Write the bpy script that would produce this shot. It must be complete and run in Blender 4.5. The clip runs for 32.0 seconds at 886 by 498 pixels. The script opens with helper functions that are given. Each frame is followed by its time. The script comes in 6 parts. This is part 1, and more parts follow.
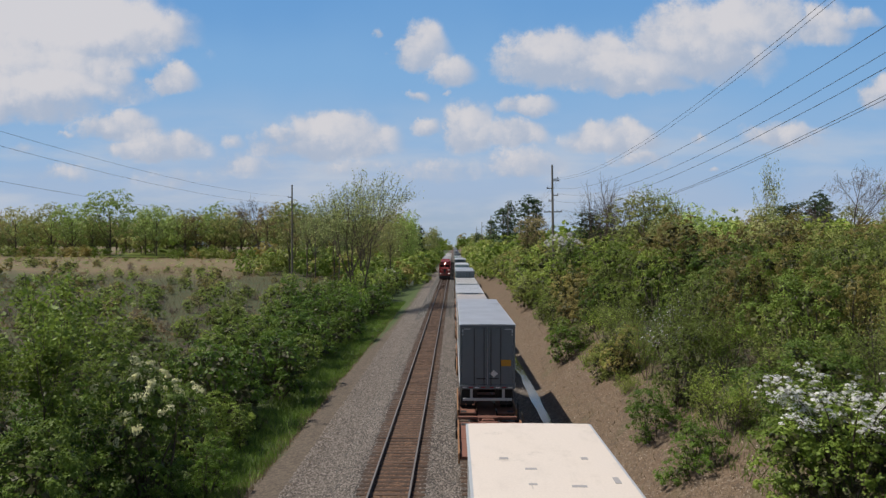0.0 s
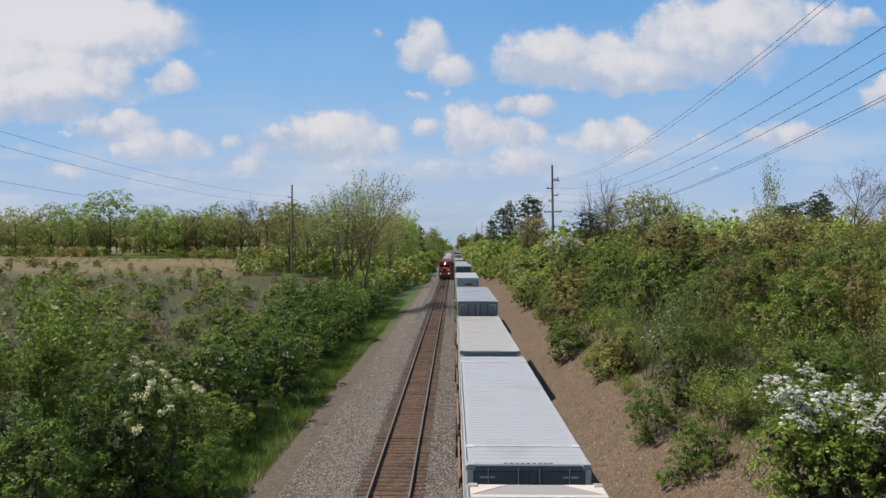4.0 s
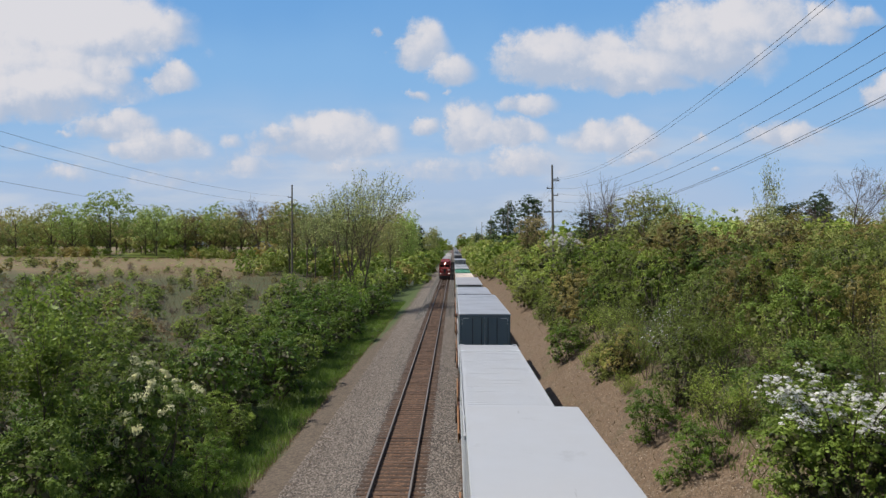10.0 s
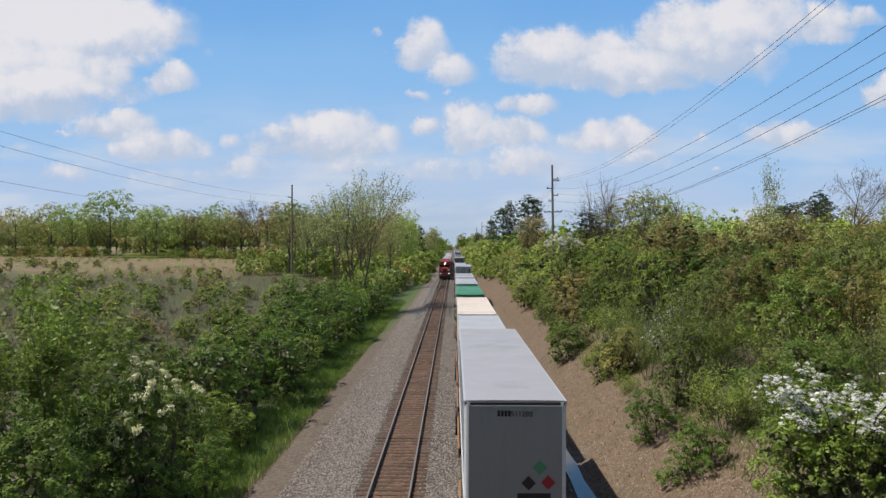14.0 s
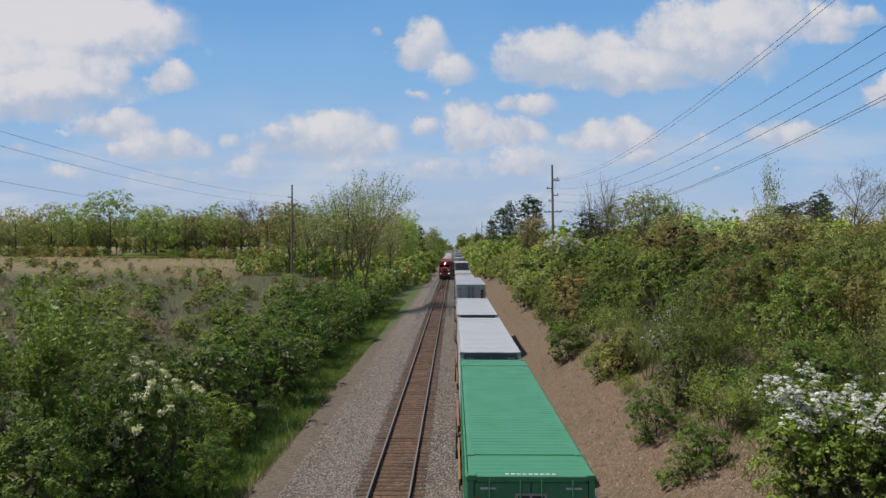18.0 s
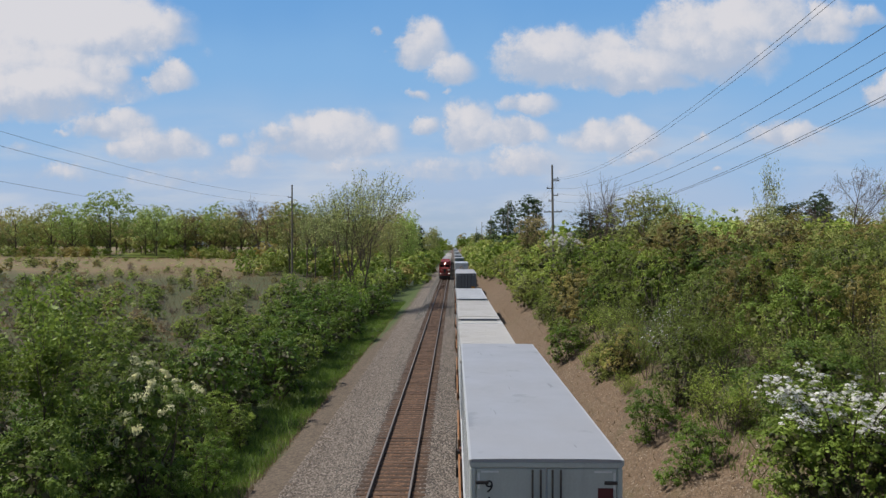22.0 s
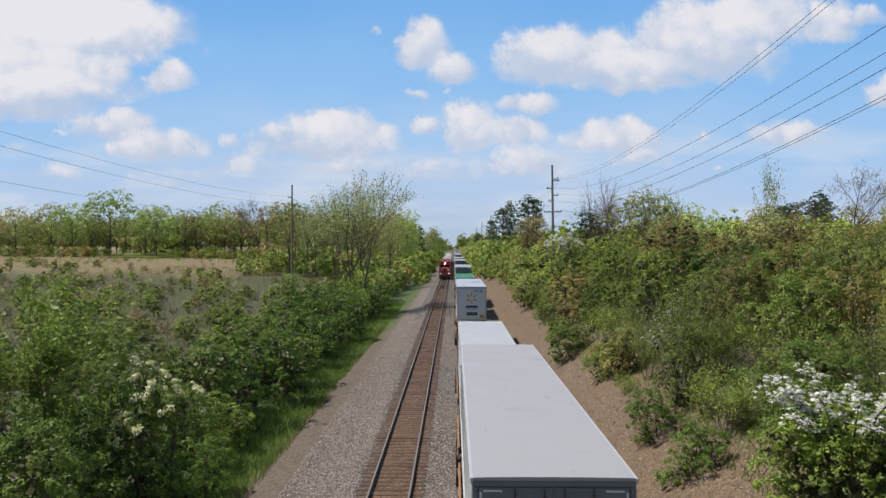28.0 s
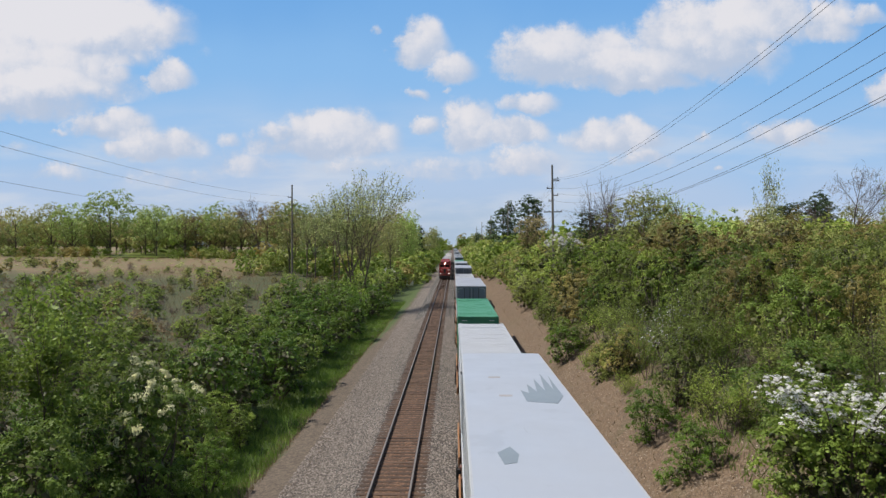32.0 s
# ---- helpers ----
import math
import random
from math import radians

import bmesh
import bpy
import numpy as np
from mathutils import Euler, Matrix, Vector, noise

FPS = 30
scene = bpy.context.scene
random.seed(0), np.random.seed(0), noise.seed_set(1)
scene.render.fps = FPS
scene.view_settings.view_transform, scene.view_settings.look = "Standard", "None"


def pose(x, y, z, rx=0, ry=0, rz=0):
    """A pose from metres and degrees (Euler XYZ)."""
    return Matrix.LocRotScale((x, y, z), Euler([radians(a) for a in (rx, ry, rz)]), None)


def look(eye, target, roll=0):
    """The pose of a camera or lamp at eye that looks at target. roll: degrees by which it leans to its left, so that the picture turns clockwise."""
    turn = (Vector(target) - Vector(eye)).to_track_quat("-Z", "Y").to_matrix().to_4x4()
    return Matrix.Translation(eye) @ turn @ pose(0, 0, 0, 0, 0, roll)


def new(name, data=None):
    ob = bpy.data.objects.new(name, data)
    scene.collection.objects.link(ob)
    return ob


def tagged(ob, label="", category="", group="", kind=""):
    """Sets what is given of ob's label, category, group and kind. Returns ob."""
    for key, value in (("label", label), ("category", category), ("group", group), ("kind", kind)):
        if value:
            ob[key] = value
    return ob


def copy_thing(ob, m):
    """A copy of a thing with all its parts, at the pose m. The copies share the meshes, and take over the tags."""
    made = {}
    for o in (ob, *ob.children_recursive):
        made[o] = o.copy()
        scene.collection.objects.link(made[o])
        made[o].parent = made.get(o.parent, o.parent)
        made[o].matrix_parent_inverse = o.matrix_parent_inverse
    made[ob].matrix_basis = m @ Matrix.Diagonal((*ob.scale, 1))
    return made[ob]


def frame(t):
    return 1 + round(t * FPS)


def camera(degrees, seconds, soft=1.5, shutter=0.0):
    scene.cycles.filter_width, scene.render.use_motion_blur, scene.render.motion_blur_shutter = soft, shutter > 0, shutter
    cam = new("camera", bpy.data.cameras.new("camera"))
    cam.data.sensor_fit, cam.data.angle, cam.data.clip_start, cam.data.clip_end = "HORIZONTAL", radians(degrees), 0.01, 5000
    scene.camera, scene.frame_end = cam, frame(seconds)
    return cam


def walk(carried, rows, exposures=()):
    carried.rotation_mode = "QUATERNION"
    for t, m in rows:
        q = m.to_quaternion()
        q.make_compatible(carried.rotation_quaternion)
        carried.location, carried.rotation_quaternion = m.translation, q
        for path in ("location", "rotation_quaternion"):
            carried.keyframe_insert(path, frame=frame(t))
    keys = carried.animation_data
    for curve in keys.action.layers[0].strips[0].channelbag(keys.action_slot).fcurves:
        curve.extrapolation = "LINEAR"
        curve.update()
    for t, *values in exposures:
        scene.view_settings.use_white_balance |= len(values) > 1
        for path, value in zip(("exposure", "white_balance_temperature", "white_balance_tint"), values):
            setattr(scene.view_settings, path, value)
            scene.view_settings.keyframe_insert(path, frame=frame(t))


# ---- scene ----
# z = 0 is the top of the rails, +y runs along the tracks away from the footbridge, x to the right.
cam = camera(61.8, 32.0, soft=1.4)
EYE = (0.0, 0.0, 9.13)
_still = pose(*EYE, 89.65, 0, 0.83)
walk(cam, [(0.0, _still), (32.0, _still)], exposures=[
    (0.0, -0.43), (1.0, -0.2), (2.0, -0.05), (3.0, -0.16), (6.0, -0.31), (8.0, -0.32), (9.0, -0.15), (11.0, -0.4), (13.0, -0.18), (14.5, -0.15), (17.0, -0.39), (18.0, -0.34), (19.0, -0.17),
    (21.0, -0.33), (23.0, -0.3), (25.0, -0.3), (28.0, -0.1), (29.0, -0.13), (30.0, -0.2), (31.0, -0.16), (32.0, -0.16)])

SPEED = 13.7          # metres a second, towards the camera
LEFT_TRACK = -2.38
RIGHT_TRACK = 1.58

# ---- light ----
SUN_EL, SUN_DIR = radians(59), Vector((-0.515, 0.02, 0.857)).normalized()
world = bpy.data.worlds.new("sky")
scene.world = world
world.use_nodes = True
_wt = world.node_tree
_sky = _wt.nodes.new("ShaderNodeTexSky")
_sky.sky_type = "NISHITA"
_sky.sun_disc = False
_sky.sun_elevation = SUN_EL
_sky.sun_rotation = math.atan2(SUN_DIR.x, SUN_DIR.y)
_sky.air_density, _sky.dust_density, _sky.ozone_density = 1.0, 1.0, 1.5
_wt.links.new(_sky.outputs[0], _wt.nodes["Background"].inputs[0])
_wt.nodes["Background"].inputs[1].default_value = 0.085
sun = new("sun", bpy.data.lights.new("sun", "SUN"))
sun.data.energy, sun.data.angle, sun.data.color = 5.0, radians(0.55), (1.0, 0.94, 0.85)
sun.matrix_world = look(SUN_DIR * 50, (0, 0, 0))


# ---- materials ----
class Tree:
    """Short hand for node trees."""

    def __init__(self, name):
        self.mat = bpy.data.materials.new(name)
        self.mat.use_nodes = True
        self.nt = self.mat.node_tree
        self.bsdf = self.nt.nodes["Principled BSDF"]
        self.out = self.nt.nodes["Material Output"]

    def node(self, kind, **values):
        n = self.nt.nodes.new(kind)
        for k, v in values.items():
            n.inputs[k].default_value = v
        return n

    def link(self, a, b):
        self.nt.links.new(a, b)

    def noise(self, vec, scale, detail=4.0, rough=0.55):
        n = self.node("ShaderNodeTexNoise", Scale=scale, Detail=detail, Roughness=rough)
        self.link(vec, n.inputs["Vector"])
        return n.outputs["Fac"]

    def mix(self, fac, a, b, mode="MIX"):
        n = self.nt.nodes.new("ShaderNodeMix")
        n.data_type, n.blend_type = "RGBA", mode
        for slot, v in ((0, fac), (6, a), (7, b)):
            if hasattr(v, "is_linked"):
                self.link(v, n.inputs[slot])
            else:
                n.inputs[slot].default_value = v if slot == 0 else (*v[:3], 1)
        return n.outputs[2]

    def math(self, op, a, b=0.0, c=0.0, clamp=False):
        n = self.nt.nodes.new("ShaderNodeMath")
        n.operation, n.use_clamp = op, clamp
        for slot, v in enumerate((a, b, c)):
            if hasattr(v, "is_linked"):
                self.link(v, n.inputs[slot])
            else:
                n.inputs[slot].default_value = v
        return n.outputs[0]

    def grey(self, v):
        n = self.nt.nodes.new("ShaderNodeCombineColor")
        for slot in range(3):
            self.link(v, n.inputs[slot])
        return n.outputs[0]

    def span(self, v, lo, hi, a=0.0, b=1.0):
        n = self.node("ShaderNodeMapRange")
        n.interpolation_type = "SMOOTHSTEP"
        self.link(v, n.inputs[0])
        for slot, x in enumerate((lo, hi, a, b)):
            n.inputs[slot + 1].default_value = x
        return n.outputs[0]

    def coords(self, which="Object", scale=None):
        c = self.nt.nodes.new("ShaderNodeTexCoord").outputs[which]
        if scale:
            m = self.nt.nodes.new("ShaderNodeMapping")
            m.inputs["Scale"].default_value = scale
            self.link(c, m.inputs["Vector"])
            c = m.outputs[0]
        return c

    def bump(self, height, strength=0.3, distance=0.02):
        n = self.node("ShaderNodeBump", Strength=strength, Distance=distance)
        self.link(height, n.inputs["Height"])
        self.link(n.outputs[0], self.bsdf.inputs["Normal"])


def painted(name, colour, dirt=(0.16, 0.13, 0.1), amount=0.35, rough=0.5, metal=0.0, streak=(0.5, 0.5, 4.0), bump=0.0, scuff=0.0):
    """Paint or sheet metal with fine grain, stains and streaks."""
    t = Tree(name)
    c = t.coords()
    big = t.noise(c, 0.7, 3)
    run = t.noise(t.coords(scale=(1 / streak[0], 1 / streak[1], 1 / streak[2])), 1.0, 5, 0.65)
    fine = t.noise(c, 28.0, 3)
    mask = t.math("MULTIPLY", t.span(run, 0.5, 0.78), t.span(big, 0.3, 0.7, 0.25, 1.0))
    base = t.mix(t.span(fine, 0.3, 0.7, 0.0, 0.12), colour, dirt)
    col = t.mix(t.math("MULTIPLY", mask, amount), base, dirt)
    if scuff:
        # every roof has its own worn patches and scratches
        info = t.nt.nodes.new("ShaderNodeObjectInfo")
        off = t.nt.nodes.new("ShaderNodeVectorMath")
        off.operation = "MULTIPLY_ADD"
        t.link(info.outputs["Random"], off.inputs[0])
        off.inputs[1].default_value = (31.0, 57.0, 0.0)
        t.link(c, off.inputs[2])
        worn = t.noise(off.outputs[0], 0.42, 6, 0.62)
        col = t.mix(t.span(worn, 0.6, 0.66, 0, scuff), col, [v * 0.6 for v in dirt])
        slant = t.nt.nodes.new("ShaderNodeMapping")
        slant.inputs["Rotation"].default_value = (0, 0, 0.5)
        slant.inputs["Scale"].default_value = (7.0, 0.8, 1.0)
        t.link(off.outputs[0], slant.inputs[0])
        cut = t.noise(slant.outputs[0], 1.0, 2)
        col = t.mix(t.span(cut, 0.72, 0.76, 0, scuff), col, [v * 0.35 for v in dirt])
    t.link(col, t.bsdf.inputs["Base Color"])
    t.link(t.span(big, 0.2, 0.8, rough - 0.08, rough + 0.1), t.bsdf.inputs["Roughness"])
    t.bsdf.inputs["Metallic"].default_value = metal
    if bump:
        t.bump(fine, bump, 0.01)
    return t.mat


def leafy(name, dark, light, tint=(0.2, 0.16, 0.04), tint_part=0.25, through_part=0.25):
    """Leaves: each clump its own shade, with light passing through."""
    t = Tree(name)
    geo = t.nt.nodes.new("ShaderNodeNewGeometry")
    info = t.nt.nodes.new("ShaderNodeObjectInfo")
    isle = geo.outputs["Random Per Island"]
    c = t.coords()
    patch = t.span(t.noise(c, 1.7, 3), 0.34, 0.66)
    base = t.mix(t.math("ADD", t.math("MULTIPLY", isle, 0.35), t.math("MULTIPLY", patch, 0.65)), dark, light)
    col = t.mix(t.math("MULTIPLY", t.span(info.outputs["Random"], 0.2, 1.0), tint_part), base, tint)
    blot = t.noise(c, 0.23, 2)
    col = t.mix(t.span(blot, 0.45, 0.7, 0.0, 0.2), col, [v * 0.8 for v in tint])
    plant = t.math("MULTIPLY", t.span(info.outputs["Random"], 0.0, 1.0, 0.74, 1.36), t.span(t.noise(c, 0.36, 1), 0.3, 0.7, 0.78, 1.25))
    col = t.mix(1.0, col, t.grey(plant), "MULTIPLY")
    t.link(col, t.bsdf.inputs["Base Color"])
    t.bsdf.inputs["Roughness"].default_value = 0.55
    t.bsdf.inputs["Specular IOR Level"].default_value = 0.25
    tr = t.nt.nodes.new("ShaderNodeBsdfTranslucent")
    t.link(t.mix(0.5, col, [min(1, v * 1.5) for v in light]), tr.inputs["Color"])
    mx = t.nt.nodes.new("ShaderNodeMixShader")
    mx.inputs[0].default_value = through_part
    t.link(t.bsdf.outputs[0], mx.inputs[1])
    t.link(tr.outputs[0], mx.inputs[2])
    t.link(mx.outputs[0], t.out.inputs[0])
    return t.mat


def bark(name, a, b):
    t = Tree(name)
    n = t.noise(t.coords(scale=(6, 6, 1.2)), 3.0, 5)
    t.link(t.mix(t.span(n, 0.3, 0.7), a, b), t.bsdf.inputs["Base Color"])
    t.bsdf.inputs["Roughness"].default_value = 0.9
    t.bump(n, 0.6, 0.03)
    return t.mat


def ground_material():
    """Soil, gravel shoulder, grass verge, bare bank and meadow, told apart by where they lie."""
    t = Tree("ground_earth")
    c = t.coords()
    sep = t.nt.nodes.new("ShaderNodeSeparateXYZ")
    t.link(c, sep.inputs[0])
    wob = t.noise(c, 0.35, 4)
    wob2 = t.noise(c, 2.3, 4)
    fine = t.noise(c, 16.0, 4, 0.7)
    vor = t.node("ShaderNodeTexVoronoi", Scale=10.0)
    t.link(c, vor.inputs["Vector"])
    sepc = t.nt.nodes.new("ShaderNodeSeparateColor")
    t.link(vor.outputs["Color"], sepc.inputs[0])
    stone = sepc.outputs[0]
    x = t.math("ADD", sep.outputs[0], t.math("MULTIPLY", t.math("SUBTRACT", wob2, 0.5), 1.6))
    x = t.math("ADD", x, t.math("MULTIPLY", t.math("SUBTRACT", wob, 0.5), 1.2))
    gravel = t.mix(t.math("POWER", stone, 1.4), (0.07, 0.058, 0.048), (0.29, 0.25, 0.215))
    dirt = t.mix(t.math("MULTIPLY", fine, t.span(stone, 0.1, 0.9, 0.6, 1.25)), (0.04, 0.031, 0.023), (0.22, 0.172, 0.128))
    grass = t.mix(wob2, (0.036, 0.066, 0.014), (0.1, 0.135, 0.035))
    straw = t.mix(t.span(wob2, 0.35, 0.65), (0.085, 0.075, 0.036), (0.055, 0.08, 0.022))
    bank = t.mix(t.span(fine, 0.35, 0.7), (0.085, 0.058, 0.037), (0.25, 0.172, 0.11))
    bank = t.mix(t.span(stone, 0.84, 0.92, 0, 0.4), bank, (0.3, 0.24, 0.185))
    bank = t.mix(t.span(wob2, 0.5, 0.72, 0, 0.6), bank, (0.06, 0.047, 0.034))
    bank = t.mix(t.span(wob, 0.55, 0.7, 0, 0.55), bank, (0.1, 0.09, 0.045))
    marsh = t.mix(t.span(wob, 0.38, 0.6), (0.23, 0.14, 0.092), (0.16, 0.155, 0.055))
    # from far left to far right
    col = t.mix(t.math("MAXIMUM", t.span(x, -60, -40), t.span(sep.outputs[1], 175, 130)), marsh, straw)
    col = t.mix(t.span(x, -14, -11), col, grass)
    verge = t.math("SUBTRACT", x, t.span(sep.outputs[1], 50, 110, 0.0, 1.3))
    col = t.mix(t.span(verge, -9.1, -8.2), col, dirt)
    edge = t.math("ADD", x, t.span(sep.outputs[1], 15, 60, -0.9, 0.4))
    col = t.mix(t.span(edge, -6.9, -6.1), col, gravel)
    col = t.mix(t.span(x, 3.2, 5.0), col, t.mix(0.5, gravel, dirt))
    col = t.mix(t.span(x, 5.6, 6.6), col, bank)
    col = t.mix(t.span(x, 10.0, 13.0), col, straw)
    t.link(col, t.bsdf.inputs["Base Color"])
    t.bsdf.inputs["Roughness"].default_value = 0.95
    h = t.math("ADD", t.math("MULTIPLY", fine, 0.6), t.math("MULTIPLY", vor.outputs["Distance"], 0.7))
    t.bump(h, 0.5, 0.04)
    return t.mat


def ballast_material():
    t = Tree("ballast_stone")
    c = t.coords()
    vor = t.node("ShaderNodeTexVoronoi", Scale=11.0)
    t.link(c, vor.inputs["Vector"])
    sepc = t.nt.nodes.new("ShaderNodeSeparateColor")
    t.link(vor.outputs["Color"], sepc.inputs[0])
    col = t.mix(t.math("POWER", sepc.outputs[0], 1.4), (0.085, 0.074, 0.066), (0.38, 0.35, 0.32))
    col = t.mix(t.span(vor.outputs["Distance"], 0.35, 0.62), col, (0.05, 0.045, 0.04))
    sep = t.nt.nodes.new("ShaderNodeSeparateXYZ")
    t.link(c, sep.inputs[0])
    wob = t.noise(c, 0.8, 4)
    # rust and brake dust lie between and beside the rails
    for centre in (LEFT_TRACK, RIGHT_TRACK):
        d = t.math("ABSOLUTE", t.math("SUBTRACT", sep.outputs[0], centre))
        d = t.math("ADD", d, t.math("MULTIPLY", t.math("SUBTRACT", wob, 0.5), 0.9))
        rust = t.mix(sepc.outputs[1], (0.05, 0.026, 0.013), (0.23, 0.122, 0.066))
        col = t.mix(t.span(d, 0.75, 1.45, 0.85, 0.0), col, rust)
    t.link(col, t.bsdf.inputs["Base Color"])
    t.bsdf.inputs["Roughness"].default_value = 0.93
    t.bump(t.math("SUBTRACT", 1.0, vor.outputs["Distance"]), 1.0, 0.06)
    return t.mat


def tie_material():
    t = Tree("tie_wood")
    c = t.coords(scale=(0.6, 9, 9))
    info = t.nt.nodes.new("ShaderNodeObjectInfo")
    n = t.noise(c, 3.0, 5)
    a = t.mix(info.outputs["Random"], (0.05, 0.03, 0.02), (0.15, 0.09, 0.058))
    t.link(t.mix(t.span(n, 0.35, 0.7), a, (0.06, 0.04, 0.03)), t.bsdf.inputs["Base Color"])
    t.bsdf.inputs["Roughness"].default_value = 0.9
    t.bump(n, 0.6, 0.02)
    return t.mat


def cloud_material(clouds):
    """Cumulus on a far sheet; each cloud: centre x, base z, half width, height above the base, thickness."""
    t = Tree("cloud_vapour")
    c = t.coords()
    n1 = t.node("ShaderNodeTexNoise", Scale=0.0055, Detail=8.0, Roughness=0.66)
    t.link(c, n1.inputs["Vector"])
    n2 = t.node("ShaderNodeTexNoise", Scale=0.0011, Detail=3.0, Roughness=0.5)
    t.link(c, n2.inputs["Vector"])
    warp = t.nt.nodes.new("ShaderNodeVectorMath")
    warp.operation = "MULTIPLY_ADD"
    t.link(n1.outputs["Color"], warp.inputs[0])
    warp.inputs[1].default_value = (190, 0, 130)
    t.link(c, warp.inputs[2])
    sep = t.nt.nodes.new("ShaderNodeSeparateXYZ")
    t.link(warp.outputs[0], sep.inputs[0])
    X, Z = t.math("SUBTRACT", sep.outputs[0], 95), t.math("SUBTRACT", sep.outputs[2], 65)
    total, shade = None, None
    for cx, cz, rx, h, power in clouds:
        u = t.math("MULTIPLY", t.math("SUBTRACT", X, cx), 1 / rx)
        v = t.math("MULTIPLY", t.math("SUBTRACT", Z, cz), 1 / h)
        low = t.math("MULTIPLY", t.math("MINIMUM", v, 0.0), 2.6)
        high = t.math("MAXIMUM", v, 0.0)
        d2 = t.math("ADD", t.math("MULTIPLY", u, u), t.math("MULTIPLY_ADD", low, low, t.math("MULTIPLY", high, high)))
        m = t.math("MULTIPLY", t.math("SUBTRACT", 1.0, d2), power)
        s = t.math("MULTIPLY", t.math("MAXIMUM", m, 0.0), v)
        total = m if total is None else t.math("MAXIMUM", total, m)
        shade = s if shade is None else t.math("ADD", shade, s)
    puff = t.node("ShaderNodeTexVoronoi", Scale=0.011)
    puff.feature = "SMOOTH_F1"
    t.link(warp.outputs[0], puff.inputs["Vector"])
    billow = t.math("SUBTRACT", 0.45, puff.outputs["Distance"])
    dens = t.math("ADD", total, t.math("MULTIPLY", t.math("SUBTRACT", n1.outputs["Fac"], 0.5), 1.4))
    dens = t.math("ADD", dens, t.math("MULTIPLY", billow, 0.45))
    lift = t.span(shade, -0.05, 0.2)
    fac = t.math("ADD", t.math("MULTIPLY", t.span(dens, -0.05, 0.55), lift), t.math("MULTIPLY", t.span(dens, -0.05, 0.85), t.math("SUBTRACT", 1.0, lift)))
    # clear sky behind the clouds: hazy and pale above the horizon, deeper blue higher up
    sz = t.nt.nodes.new("ShaderNodeSeparateXYZ")
    t.link(c, sz.inputs[0])
    height = t.math("ADD", sz.outputs[2], t.math("MULTIPLY", t.math("SUBTRACT", n2.outputs["Fac"], 0.5), 420))
    blue = (0.43, 0.55, 0.7)
    for lo, hi, colour in ((0, 280, (0.46, 0.6, 0.82)), (250, 520, (0.37, 0.58, 0.87)), (480, 850, (0.27, 0.52, 0.87)), (800, 1250, (0.185, 0.43, 0.82)), (1250, 2400, (0.1, 0.28, 0.68))):
        blue = t.mix(t.span(height, lo, hi), blue, colour)
    n3 = t.node("ShaderNodeTexNoise", Scale=1.0, Detail=5.0, Roughness=0.55)
    t.link(t.coords(scale=(0.0012, 1, 0.0055)), n3.inputs["Vector"])
    streak = t.math("MULTIPLY", t.span(n3.outputs["Fac"], 0.42, 0.68), t.span(sz.outputs[2], 250, 760, 0.75, 0.0))
    blue = t.mix(streak, blue, (0.68, 0.73, 0.82))
    lit = t.math("ADD", shade, t.math("MULTIPLY", t.math("SUBTRACT", n1.outputs["Fac"], 0.5), 1.5))
    tone = t.span(t.math("ADD", lit, t.math("MULTIPLY", billow, 0.5)), -0.2, 0.6)
    white = t.mix(tone, (0.52, 0.6, 0.75), (0.84, 0.82, 0.85))
    emit = t.nt.nodes.new("ShaderNodeEmission")
    t.link(t.mix(t.math("MULTIPLY", fac, 0.95), blue, white), emit.inputs[0])
    emit.inputs[1].default_value = CLOUD_GLOW
    t.link(emit.outputs[0], t.out.inputs[0])
    return t.mat


CLOUD_GLOW = 1.06


def plain(name, colour, rough=0.5, metal=0.0, glow=0.0):
    t = Tree(name)
    n = t.noise(t.coords(), 9.0, 3)
    t.link(t.mix(t.span(n, 0.3, 0.7, 0, 0.25), colour, [v * 0.6 for v in colour]), t.bsdf.inputs["Base Color"])
    t.bsdf.inputs["Roughness"].default_value, t.bsdf.inputs["Metallic"].default_value = rough, metal
    if glow:
        t.bsdf.inputs["Emission Color"].default_value = (*colour, 1)
        t.bsdf.inputs["Emission Strength"].default_value = glow
    return t.mat


M_GROUND, M_BALLAST, M_TIE = ground_material(), ballast_material(), tie_material()
M_RAIL = painted("rail_steel", (0.05, 0.038, 0.033), (0.09, 0.05, 0.03), 0.7, 0.75, 0.1)
M_RAILTOP = plain("rail_head", (0.24, 0.215, 0.2), 0.55, 0.3)
M_WATER = plain("ditch_water", (0.03, 0.035, 0.03), 0.06)
M_WHITE = painted("roof_white", (0.45, 0.46, 0.48), (0.45, 0.44, 0.43), 0.4, 0.45, 0, (1.4, 5, 1), scuff=0.3)
M_SKYWHITE = painted("roof_bluish_white", (0.4, 0.43, 0.485), (0.36, 0.38, 0.42), 0.4, 0.4, 0, (1.2, 3, 1), scuff=0.15)
M_CREAM = painted("roof_cream", (0.78, 0.68, 0.585), (0.38, 0.32, 0.25), 0.35, 0.55, 0, (0.5, 1.0, 1), scuff=0.3)
M_PINK = painted("roof_pinkish_grey", (0.4, 0.37, 0.36), (0.26, 0.245, 0.245), 0.6, 0.6, 0, (0.8, 0.8, 1), scuff=0.6)
M_GREY = painted("roof_grey", (0.335, 0.342, 0.368), (0.24, 0.255, 0.28), 0.5, 0.42, 0.0, (0.9, 2.0, 1), scuff=0.45)
M_IVORY = painted("roof_off_white", (0.47, 0.455, 0.43), (0.36, 0.31, 0.26), 0.35, 0.5, 0, (0.9, 1.6, 1), scuff=0.4)
